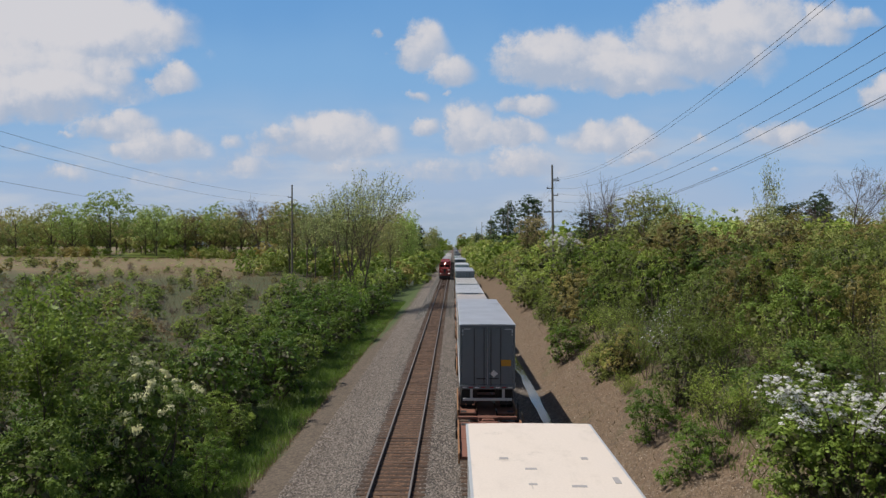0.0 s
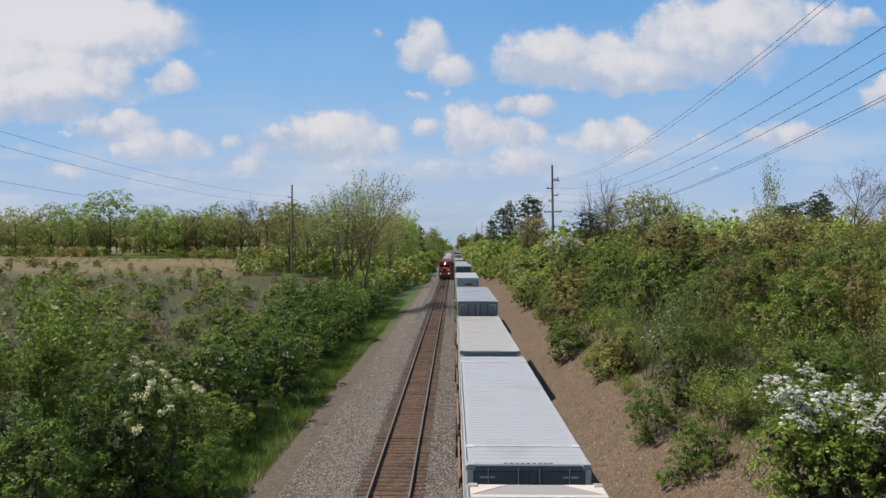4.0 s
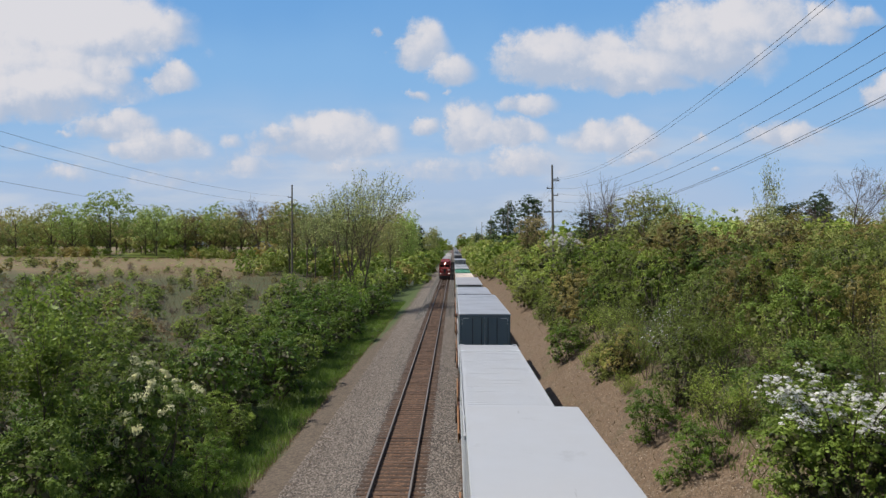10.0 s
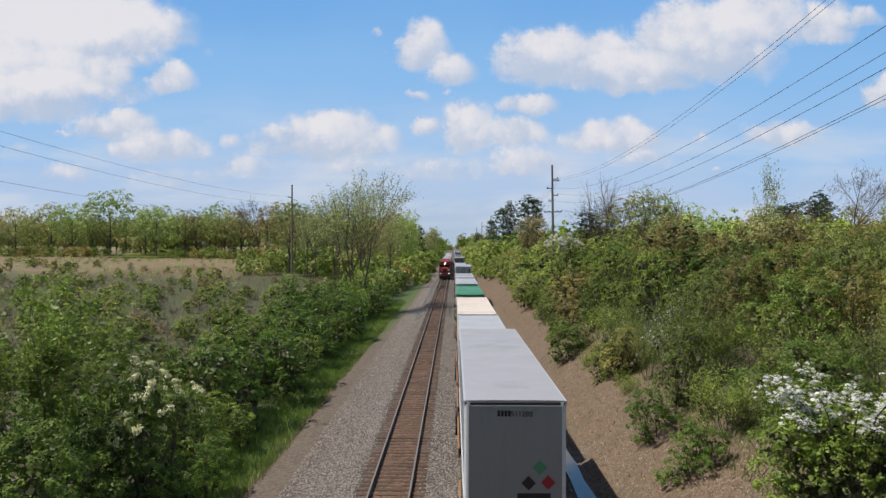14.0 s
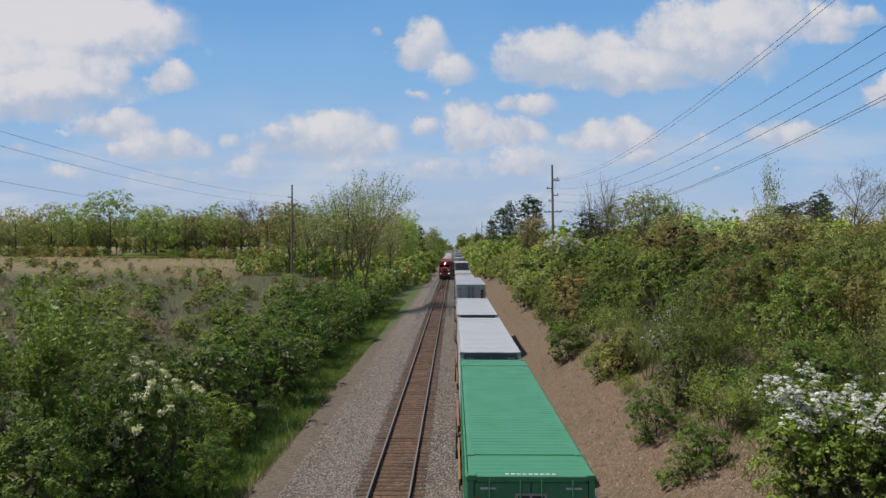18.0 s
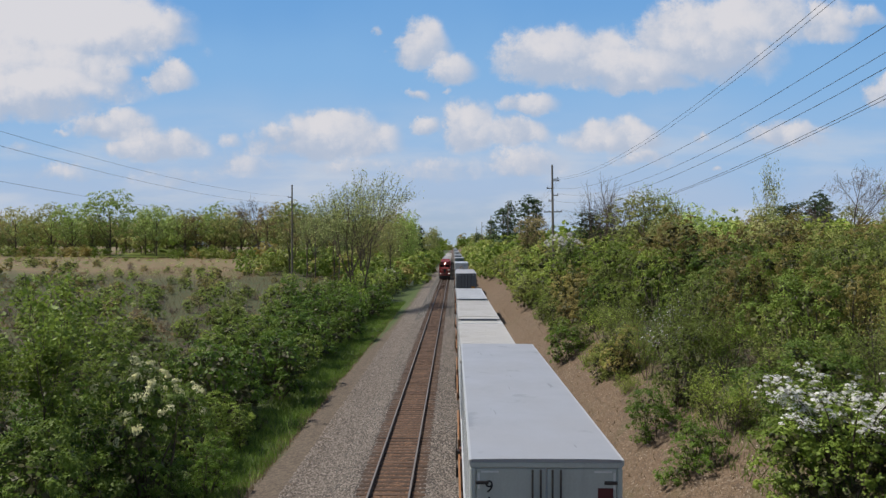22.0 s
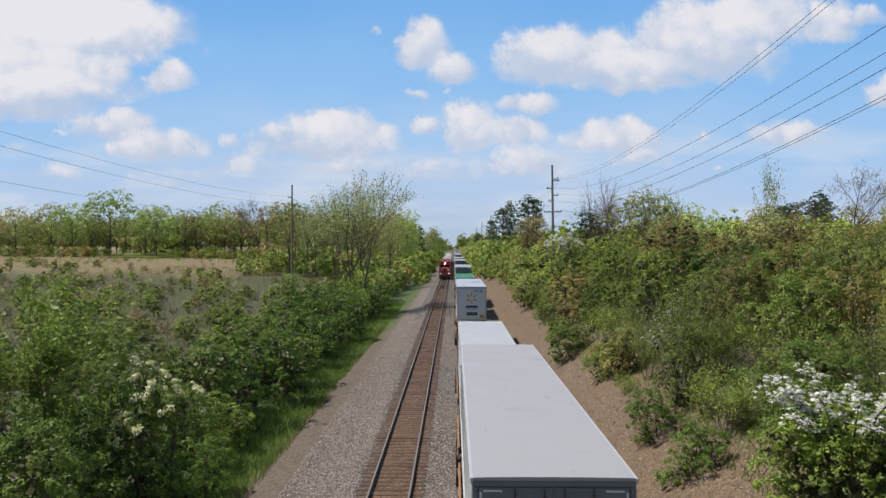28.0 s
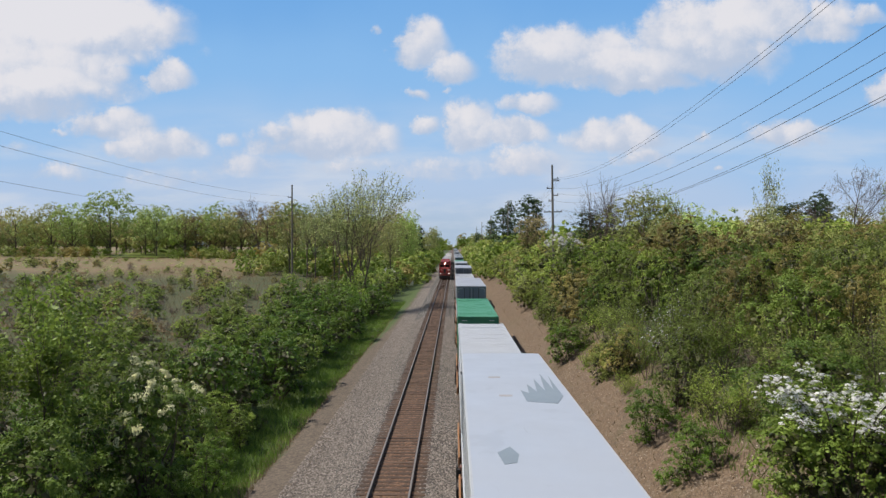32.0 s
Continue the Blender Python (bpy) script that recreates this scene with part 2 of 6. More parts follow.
M_PALE = painted("roof_pale_grey", (0.36, 0.355, 0.368), (0.33, 0.33, 0.34), 0.35, 0.5, 0, (1.2, 3.0, 1), scuff=0.3)
M_SIDE = painted("side_white", (0.66, 0.68, 0.7), (0.3, 0.28, 0.26), 0.5, 0.5, 0, (1, 1, 0.4))
M_GREEN = painted("container_green", (0.065, 0.265, 0.138), (0.03, 0.15, 0.08), 0.5, 0.5, 0, (0.8, 0.8, 2))
M_DOOR = painted("door_slate", (0.165, 0.19, 0.212), (0.07, 0.07, 0.07), 0.4, 0.45, 0, (0.3, 0.3, 2))
M_DOOR_L = painted("door_light_grey", (0.36, 0.41, 0.43), (0.2, 0.2, 0.2), 0.4, 0.45, 0, (0.3, 0.3, 2))
M_DOOR_T = painted("door_teal_grey", (0.145, 0.205, 0.235), (0.09, 0.1, 0.11), 0.4, 0.45, 0, (0.3, 0.3, 2))
M_DOOR_G = painted("nose_dull_grey", (0.25, 0.27, 0.268), (0.13, 0.125, 0.11), 0.5, 0.5, 0, (0.4, 0.4, 2))
M_DOOR_M = painted("door_blue_grey", (0.23, 0.27, 0.3), (0.12, 0.13, 0.14), 0.4, 0.45, 0, (0.3, 0.3, 2))
M_DOOR_B = painted("nose_pale_blue", (0.53, 0.66, 0.7), (0.3, 0.32, 0.34), 0.35, 0.45, 0, (0.5, 0.5, 2))
M_DOOR_P = painted("door_pale_green_grey", (0.5, 0.54, 0.52), (0.25, 0.25, 0.24), 0.4, 0.45, 0, (0.3, 0.3, 2))
M_WHITE_D = painted("door_white", (0.72, 0.75, 0.78), (0.4, 0.4, 0.38), 0.3, 0.4, 0, (0.4, 0.4, 2))
M_ALU = painted("aluminium_trim", (0.5, 0.51, 0.52), (0.26, 0.25, 0.24), 0.4, 0.45, 0.15)
M_DARK = painted("dark_steel", (0.035, 0.033, 0.034), (0.09, 0.06, 0.045), 0.5, 0.65, 0.1)
M_RUST = painted("car_red_brown", (0.2, 0.085, 0.06), (0.1, 0.06, 0.045), 0.6, 0.7, 0)
M_ORANGE = painted("deck_orange_brown", (0.25, 0.11, 0.075), (0.13, 0.07, 0.05), 0.6, 0.75, 0)
M_ORANGE_PALE = painted("rust_bleed", (0.5, 0.33, 0.23), (0.3, 0.17, 0.1), 0.6, 0.7)
M_YELLOW = painted("sill_yellow", (0.32, 0.16, 0.07), (0.2, 0.1, 0.06), 0.6, 0.7, 0)
M_TYRE = plain("tyre_rubber", (0.02, 0.02, 0.021), 0.8)
M_RED = plain("marking_red", (0.32, 0.02, 0.03), 0.5)
M_MAROON = plain("marking_maroon", (0.1, 0.015, 0.02), 0.5)
M_NAVY = plain("marking_navy", (0.025, 0.08, 0.24), 0.5)
M_AMBER = plain("marking_amber", (0.6, 0.3, 0.03), 0.5)
M_BLACK = plain("marking_black", (0.015, 0.015, 0.017), 0.5)
M_INKWHITE = plain("marking_white", (0.75, 0.76, 0.76), 0.5)
M_LOCO = painted("loco_red", (0.3, 0.03, 0.028), (0.06, 0.03, 0.025), 0.5, 0.5)
M_GLASS = plain("dark_glass", (0.015, 0.018, 0.02), 0.08)
M_LAMP = plain("lamp_lit", (1.0, 0.9, 0.78), 0.3, 0, 14.0)
M_POLE = bark("pole_wood", (0.13, 0.11, 0.09), (0.27, 0.24, 0.2))
M_WIRE = plain("wire_metal", (0.12, 0.12, 0.125), 0.5, 0.3)
M_BARK = bark("bark_brown", (0.07, 0.055, 0.042), (0.16, 0.13, 0.1))
M_TWIG = bark("twig_grey", (0.1, 0.075, 0.062), (0.19, 0.145, 0.12))
M_LEAF = {
    "green": leafy("leaf_green", (0.05, 0.1, 0.016), (0.215, 0.32, 0.052), (0.23, 0.225, 0.05), 0.3),
    "deep": leafy("leaf_deep_green", (0.035, 0.088, 0.013), (0.18, 0.3, 0.038), (0.13, 0.18, 0.03), 0.3),
    "fresh": leafy("leaf_fresh", (0.115, 0.19, 0.026), (0.34, 0.45, 0.08), (0.3, 0.29, 0.06), 0.3),
    "olive": leafy("leaf_olive", (0.11, 0.155, 0.03), (0.31, 0.385, 0.09), (0.29, 0.265, 0.075), 0.45),
    "russet": leafy("leaf_russet", (0.16, 0.13, 0.042), (0.36, 0.29, 0.1), (0.3, 0.27, 0.08), 0.6),
    # tree leaves with distance haze painted in: paler and less saturated
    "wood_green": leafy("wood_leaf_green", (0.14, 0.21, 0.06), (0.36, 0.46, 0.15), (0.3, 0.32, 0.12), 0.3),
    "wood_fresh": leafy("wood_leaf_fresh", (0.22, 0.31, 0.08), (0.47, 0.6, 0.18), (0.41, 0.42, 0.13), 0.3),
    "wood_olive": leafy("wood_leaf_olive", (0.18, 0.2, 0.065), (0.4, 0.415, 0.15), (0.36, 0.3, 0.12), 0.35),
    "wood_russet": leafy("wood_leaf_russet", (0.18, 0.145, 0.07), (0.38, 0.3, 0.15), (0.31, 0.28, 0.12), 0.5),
    # crown shade as a dark colour, for the pieces deep in the shrubs
    "inner": leafy("crown_shade", (0.045, 0.05, 0.018), (0.115, 0.12, 0.045), (0.09, 0.075, 0.04), 0.3, 0.05),
    "twig": leafy("twig_haze", (0.1, 0.074, 0.065), (0.22, 0.165, 0.14), (0.18, 0.125, 0.09), 0.4, 0.05),
    "dark": leafy("needle_dark", (0.028, 0.055, 0.025), (0.08, 0.125, 0.05), (0.06, 0.08, 0.045), 0.2, 0.15),
    "pale": leafy("leaf_pale", (0.19, 0.245, 0.08), (0.43, 0.49, 0.2), (0.4, 0.35, 0.16), 0.3),
    "bloom": leafy("petal_white", (0.7, 0.68, 0.67), (0.9, 0.88, 0.88), (0.85, 0.82, 0.8), 0.2, 0.35),
    "cream": leafy("petal_cream", (0.5, 0.5, 0.24), (0.78, 0.76, 0.48), (0.62, 0.58, 0.36), 0.2, 0.3),
    "grass": leafy("blade_green", (0.06, 0.13, 0.02), (0.18, 0.29, 0.05), (0.26, 0.22, 0.08), 0.2),
    "straw": leafy("blade_straw", (0.17, 0.125, 0.07), (0.36, 0.28, 0.17), (0.22, 0.13, 0.07), 0.3),
}


# ---- mesh helpers ----
class Geo:
    """Collects boxes, tubes and prisms for one mesh."""

    def __init__(self):
        self.v, self.f = [], []

    def add(self, verts, faces):
        n = len(self.v)
        self.v += [tuple(p) for p in verts]
        self.f += [tuple(i + n for i in q) for q in faces]
        return self

    def box(self, x0, x1, y0, y1, z0, z1, bevel=0.0):
        b = min(bevel, (x1 - x0) * 0.45, (y1 - y0) * 0.45, (z1 - z0) * 0.45)
        if b <= 0:
            p = [(x, y, z) for z in (z0, z1) for y in (y0, y1) for x in (x0, x1)]
            return self.add(p, [(0, 2, 3, 1), (4, 5, 7, 6), (0, 1, 5, 4), (2, 6, 7, 3), (0, 4, 6, 2), (1, 3, 7, 5)])
        bm = bmesh.new()
        bmesh.ops.create_cube(bm, size=1.0)
        for q in bm.verts:
            q.co = ((x0 + x1) / 2 + q.co.x * (x1 - x0), (y0 + y1) / 2 + q.co.y * (y1 - y0), (z0 + z1) / 2 + q.co.z * (z1 - z0))
        bmesh.ops.bevel(bm, geom=bm.edges[:], offset=b, segments=1, affect="EDGES")
        bm.verts.index_update()
        self.add([q.co[:] for q in bm.verts], [[q.index for q in fc.verts] for fc in bm.faces])
        bm.free()
        return self

    def tube(self, p0, p1, r0, r1=None, n=8, caps=True):
        r1 = r0 if r1 is None else r1
        a, b = Vector(p0), Vector(p1)
        d = (b - a).normalized()
        s = d.cross(Vector((0, 0, 1)) if abs(d.z) < 0.9 else Vector((1, 0, 0))).normalized()
        u = d.cross(s)
        ring = [(math.cos(k * math.tau / n), math.sin(k * math.tau / n)) for k in range(n)]
        pts = [a + (s * c + u * w) * r0 for c, w in ring] + [b + (s * c + u * w) * r1 for c, w in ring]
        fs = [(k, k + n, (k + 1) % n + n, (k + 1) % n) for k in range(n)]
        if caps:
            fs += [tuple(range(n)), tuple(range(2 * n - 1, n - 1, -1))]
        return self.add(pts, fs)

    def pipe(self, pts, radii, n=5):
        """One unbroken tube through points."""
        rows, pts = [], [Vector(p) for p in pts]
        for i, (p, r) in enumerate(zip(pts, radii)):
            d = (pts[min(i + 1, len(pts) - 1)] - pts[max(i - 1, 0)]).normalized()
            s = d.cross(Vector((0, 0, 1)) if abs(d.z) < 0.9 else Vector((1, 0, 0))).normalized()
            u = d.cross(s)
            rows += [p + (s * math.cos(k * math.tau / n) + u * math.sin(k * math.tau / n)) * r for k in range(n)]
        return self.add(rows, [(i * n + k, (i + 1) * n + k, (i + 1) * n + (k + 1) % n, i * n + (k + 1) % n) for i in range(len(pts) - 1) for k in range(n)])

    def prism(self, poly, y0, y1):
        """poly: (x, z) points, extruded along y."""
        n = len(poly)
        pts = [(x, y0, z) for x, z in poly] + [(x, y1, z) for x, z in poly]
        fs = [(k, (k + 1) % n, (k + 1) % n + n, k + n) for k in range(n)]
        return self.add(pts, fs + [tuple(range(n - 1, -1, -1)), tuple(range(n, 2 * n))])

    def mesh(self, name, material, smooth=False):
        me = bpy.data.meshes.new(name)
        me.from_pydata(self.v, [], self.f)
        bm = bmesh.new()
        bm.from_mesh(me)
        bmesh.ops.recalc_face_normals(bm, faces=bm.faces[:])
        bm.to_mesh(me)
        bm.free()
        me.materials.append(material)
        if smooth:
            me.polygons.foreach_set("use_smooth", [True] * len(me.polygons))
        return me


def part(name, geo, material, parent, label="", smooth=False):
    """One mesh object under a thing or under a part."""
    me = geo.mesh(name, material, smooth) if isinstance(geo, Geo) else geo
    ob = new(name, me)
    ob.parent = parent
    if label:
        tagged(ob, label)
    return ob


def thing(name, label, category, group="", kind=""):
    return tagged(new(name), label, category, group, kind)


def text_mesh(words, size, material, name):
    """Flat letters in the built-in font, upright, facing -y, centred on x."""
    cu = bpy.data.curves.new(name, "FONT")
    cu.body, cu.size, cu.extrude, cu.align_x = words, size, 0.004, "CENTER"
    ob = bpy.data.objects.new(name, cu)
    me = bpy.data.meshes.new_from_object(ob)
    bpy.data.objects.remove(ob)
    me.transform(Matrix.Rotation(radians(90), 4, "X"))
    me.materials.clear()
    me.materials.append(material)
    return me


def quads(name, P, material):
    """A mesh of loose quads from an array (n, 4, 3)."""
    n = len(P)
    me = bpy.data.meshes.new(name)
    me.vertices.add(4 * n)
    me.vertices.foreach_set("co", P.reshape(-1).astype(np.float32))
    me.loops.add(4 * n)
    me.loops.foreach_set("vertex_index", np.arange(4 * n, dtype=np.int32))
    me.polygons.add(n)
    me.polygons.foreach_set("loop_start", np.arange(0, 4 * n, 4, dtype=np.int32))
    me.update(calc_edges=True)
    me.materials.append(material)
    return me


# ---- ground, ballast and tracks ----
GX = [-4500, -400, -120, -60, -30, -16, -10.5, -9, -8, -6, -4.6, -4, 3.2, 4.2, 5.0, 6.0, 6.6, 9.2, 14, 20, 40, 100, 400, 4500]
GZ = [4, 5, 4, 2.6, 1.0, -0.3, -1.2, -1.2, -0.95, -0.78, -0.72, -0.8, -0.8, -1.05, -1.28, -1.28, -0.95, 1.1, 4.0, 5.3, 6.3, 7, 7, 5]


def ground_z(x, y):
    z = float(np.interp(x, GX, GZ))
    far = 1.0 if abs(x) > 9 else max(0.0, (abs(x) - 6) / 3)
    return z + far * (0.35 * noise.noise((x * 0.12, y * 0.12, 0)) + 0.12 * noise.noise((x * 0.5, y * 0.5, 3)))


def build_ground():
    xs = sorted(set([-4500, -2500, -1400, -800, -500, -300, -200, -150, -100, -80] + list(np.arange(-70, -16, 3.0)) + list(np.arange(-16, 16, 0.4))
                    + list(np.arange(16, 70, 3.0)) + [80, 100, 150, 200, 300, 500, 800, 1400, 2500, 4500] + [5.0, 6.0]))
    ys = list(np.arange(-60, 10, 10.0)) + list(np.arange(10, 90, 0.8)) + list(np.arange(90, 200, 3.0)) + list(np.arange(200, 600, 12.0)) + [600, 700, 850, 1000, 1300, 1800, 2500, 3500, 4900]
    v = [(x, y, ground_z(x, y)) for y in ys for x in xs]
    n = len(xs)
    f = [(j * n + i, j * n + i + 1, (j + 1) * n + i + 1, (j + 1) * n + i) for j in range(len(ys) - 1) for i in range(n - 1)]
    me = bpy.data.meshes.new("ground")
    me.from_pydata(v, [], f)
    me.materials.append(M_GROUND)
    me.polygons.foreach_set("use_smooth", [True] * len(me.polygons))
    tagged(new("ground", me), "railway cutting of soil, gravel, grass verge and bare bank", "ground", kind="structure")
    g = Geo()
    rows = []
    prof = [(-5.2, -0.78), (-4.6, -0.5), (-3.95, -0.2), (-2.38, -0.192), (-0.85, -0.2), (-0.4, -0.27), (0.05, -0.2), (1.58, -0.192), (3.1, -0.2), (3.6, -0.55), (4.3, -1.12)]
    px = np.arange(-5.2, 4.31, 0.2)
    yy = list(np.arange(-40, 8, 4.0)) + list(np.arange(8, 110, 0.5)) + list(np.arange(110, 1500, 10.0)) + [3000]
    for y in yy:
        for x in px:
            z = float(np.interp(x, [p[0] for p in prof], [p[1] for p in prof]))
            rows.append((float(x), float(y), z + 0.035 * noise.noise((x * 3, y * 3, 7))))
    n = len(px)
    g.add(rows, [(j * n + i, j * n + i + 1, (j + 1) * n + i + 1, (j + 1) * n + i) for j in range(len(yy) - 1) for i in range(n - 1)])
    me = bpy.data.meshes.new("ballast")
    me.from_pydata(g.v, [], g.f)
    me.materials.append(M_BALLAST)
    tagged(new("ballast", me), "grey crushed stone ballast stained brown between the rails", "ballast", kind="structure")
    # rain water standing in the ditch beside the train
    w = Geo()
    pts, k = [], 60
    for i in range(k + 1):
        y = 20 + 75 * i / k
        half = 0.3 + 0.18 * noise.noise((0, y * 0.25, 5))
        mid = 5.45 + 0.12 * noise.noise((9, y * 0.2, 2))
        pts += [(mid - half, y, -1.19), (mid + half, y, -1.19)]
    w.add(pts, [(2 * i, 2 * i + 1, 2 * i + 3, 2 * i + 2) for i in range(k)])
    tagged(new("water", w.mesh("water", M_WATER)), "still rain water in the trackside ditch", "puddle", kind="structure")


def build_track(cx):
    tr = thing("track", "railway track with worn steel rails on wooden ties", "track", "tracks", "structure")
    tr.location = (cx, 0, 0)
    for s in (-1, 1):
        x = s * 0.755
        prof = [(x - 0.07, -0.17), (x + 0.07, -0.17), (x + 0.07, -0.15), (x + 0.012, -0.13), (x + 0.012, -0.045), (x + 0.036, -0.035), (x + 0.036, -0.006),
                (x - 0.036, -0.006), (x - 0.036, -0.035), (x - 0.012, -0.045), (x - 0.012, -0.13), (x - 0.07, -0.15)]
        rail = part("rail", Geo().prism(prof, -40, 1500), M_RAIL, tr)
        part("rail_head", Geo().prism([(x - 0.034, -0.004), (x + 0.034, -0.004), (x + 0.026, 0), (x - 0.026, 0)], -40, 1500), M_RAILTOP, rail, "polished running surface")
    return tr


build_ground()
TRACKS = [build_track(LEFT_TRACK), build_track(RIGHT_TRACK)]

# ---- freight: trailers, containers and spine cars ----
W = 1.295


def wheel_mesh(r, width, name, material):
    g = Geo().tube((-width / 2, 0, 0), (width / 2, 0, 0), r, n=20)
    return g.mesh(name, material)


TYRE = wheel_mesh(0.5, 0.26, "tyre", M_TYRE)


def star(parent, y, z, r):
    """Six rounded amber rays round a middle."""
    for k in range(6):
        a = radians(60 * k)
        g = Geo().box(-0.055, 0.055, -0.012, 0.0, r * 0.42, r, 0.01)
        me = g.mesh("ray", M_AMBER)
        ob = part("ray", me, M_AMBER, parent)
        ob.matrix_basis = Matrix.Translation((0, y, z)) @ Matrix.Rotation(a, 4, "Y")


def trailer(label, L, top, roof, side, door, face, width=2.59):
    """A road trailer on its wheels; y = 0 is the end that faces the camera."""
    t = thing("trailer", label, "trailer", "freight on the moving train")
    w, floor = width / 2, top - 2.86
    body = part("body", Geo().box(-w + 0.01, w - 0.01, 0.06, L, floor, top - 0.045, 0.02), side, t)
    for k in range(int(L / 1.22)):
        part("side_post", Geo().box(-w - 0.002, -w + 0.012, 0.5 + k * 1.22, 0.54 + k * 1.22, floor + 0.1, top - 0.1), M_ALU, body)
    n = 12
    crown = Geo()
    xs = [-w + 0.02 + (2 * w - 0.04) * i / n for i in range(n + 1)]
    crown.prism([(-w + 0.02, top - 0.06)] + [(x, top - 0.014 + 0.014 * (1 - (x / w) ** 2) ** 0.5) for x in xs] + [(w - 0.02, top - 0.06)], 0.0, L)
    rf = part("roof", crown, roof, t)
    for s in (-1, 1):
        part("roof_rail", Geo().box(s * w - 0.03, s * w + 0.03, 0.0, L, top - 0.12, top - 0.012, 0.012), M_ALU, rf)
        part("bottom_rail", Geo().box(s * w - 0.035, s * w + 0.03, 0.1, L, floor - 0.08, floor + 0.1, 0.01), M_ALU, t)
    if roof is M_CREAM:
        for x, y, a, b in ((-0.69, 13.5, 0.16, 0.12), (-0.27, 12.9, 0.2, 0.1), (0.74, 13.5, 0.12, 0.14), (1.05, 12.2, 0.1, 0.3), (-0.32, 12.1, 0.14, 0.08), (0.4, 12.0, 0.24, 0.1), (0.1, 9.6, 0.2, 0.12), (-0.8, 8.2, 0.12, 0.1)):
            part("roof_patch", Geo().box(x - a / 2, x + a / 2, y, y + b, top - 0.004, top + 0.005, 0.004), M_PINK, rf, "small brownish roof patch")
    if face in ("rear", "lettered", "star"):
        fr = part("door_frame", Geo().box(-w, w, 0.0, 0.07, top - 0.16, top - 0.06, 0.015).box(-w, -w + 0.09, 0, 0.07, floor, top - 0.16, 0.015)
                  .box(w - 0.09, w, 0, 0.07, floor, top - 0.16, 0.015).box(-w, w, -0.02, 0.1, floor - 0.18, floor + 0.02, 0.015),
                  M_ALU if face == "star" else door, t)
        for s in (-1, 1):
            seam = 0.0015 if face == "star" else 0.012
            x0, x1 = (-w + 0.1, -seam) if s < 0 else (seam, w - 0.1)
            dr = part("door", Geo().box(x0, x1, 0.012, 0.06, floor + 0.03, top - 0.17, 0.012), door, t)
            for k in range(3):
                z = floor + 0.35 + k * 1.05
                part("hinge", Geo().box(s * (w - 0.2) - 0.11, s * (w - 0.2) + 0.11, -0.012, 0.014, z - 0.03, z + 0.03, 0.008), M_DARK if face == "lettered" else door, dr)
            rods = (0.16, 0.62) if face != "lettered" else (0.1, 0.24)
            if face != "star":
                for xr in rods:
                    rod = part("lock_rod", Geo().tube((s * xr, -0.025, floor - 0.02), (s * xr, -0.025, top - 0.18), 0.018, n=6), M_DARK, dr)
                part("lock_handle", Geo().box(s * 0.3 - 0.22, s * 0.3 + 0.22, -0.04, -0.015, floor + 0.3, floor + 0.34, 0.006), M_DARK, dr)
            for k in range(4):
                x = s * (0.2 + k * 0.29)
                part("reflector", Geo().box(x - 0.1, x + 0.1, -0.026, -0.02, floor - 0.12, floor - 0.07), M_INKWHITE if k % 2 else M_RED, fr)
            part("corner_reflector", Geo().box(s * (w - 0.33) - 0.15, s * (w - 0.33) + 0.15, 0.004, 0.012, top - 0.24, top - 0.21), M_INKWHITE, dr)
            part("corner_reflector", Geo().box(s * (w - 0.14) - 0.018, s * (w - 0.14) + 0.018, 0.004, 0.012, top - 0.52, top - 0.24), M_INKWHITE, dr)
        if face == "rear":
            part("placard", Geo().box(0.62, 1.1, 0.004, 0.012, floor + 0.9, floor + 1.2), M_AMBER, t, "amber placard")
            dm = Geo().add([(0.3, 0.003, floor + 0.38), (0.5, 0.003, floor + 0.55), (0.3, 0.003, floor + 0.72), (0.1, 0.003, floor + 0.55),
                            (0.3, 0.012, floor + 0.38), (0.5, 0.012, floor + 0.55), (0.3, 0.012, floor + 0.72), (0.1, 0.012, floor + 0.55)],
                           [(0, 1, 2, 3), (7, 6, 5, 4), (0, 4, 5, 1), (1, 5, 6, 2), (2, 6, 7, 3), (3, 7, 4, 0)])
            part("sign_holder", dm, M_INKWHITE, t, "pale diamond-shaped sign holder")
        if face == "lettered":
            for k, ch in enumerate("91455"):
                ob = part("digit", text_mesh(ch, 0.3, M_BLACK, "digit"), M_BLACK, t)
                ob.location = (-w + 0.32, 0.01, top - 0.58 - 0.28 * k)
            for k in range(5):
                part("letter_bar", Geo().box(w - 0.42, w - 0.16, 0.002, 0.011, top - 0.72 - 0.28 * k, top - 0.5 - 0.28 * k), M_MAROON, t, "dark red marking bar")
        if face == "star":
            star(t, 0.012, top - 1.0, 0.47)
            ob = part("number", text_mesh("157678", 0.27, M_NAVY, "number"), M_NAVY, t)
            ob.location = (0.54, -0.012, top - 0.5)
            part("name_bar", Geo().box(-0.52, 0.52, 0.002, 0.011, top - 1.86, top - 1.66), M_NAVY, t, "dark blue marking bar")
            part("slogan_bar", Geo().box(-0.46, 0.52, 0.002, 0.011, top - 1.97, top - 1.93), M_NAVY, t)
            part("notice", Geo().box(-0.45, 0.5, 0.002, 0.011, top - 2.52, top - 2.26), M_BLACK, t, "black notice")
            part("notice_line", Geo().box(-0.38, 0.43, -0.002, 0.001, top - 2.4, top - 2.37), M_INKWHITE, t)
            part("placard", Geo().box(0.72, 1.12, 0.002, 0.011, top - 2.75, top - 2.45), M_AMBER, t, "amber placard")
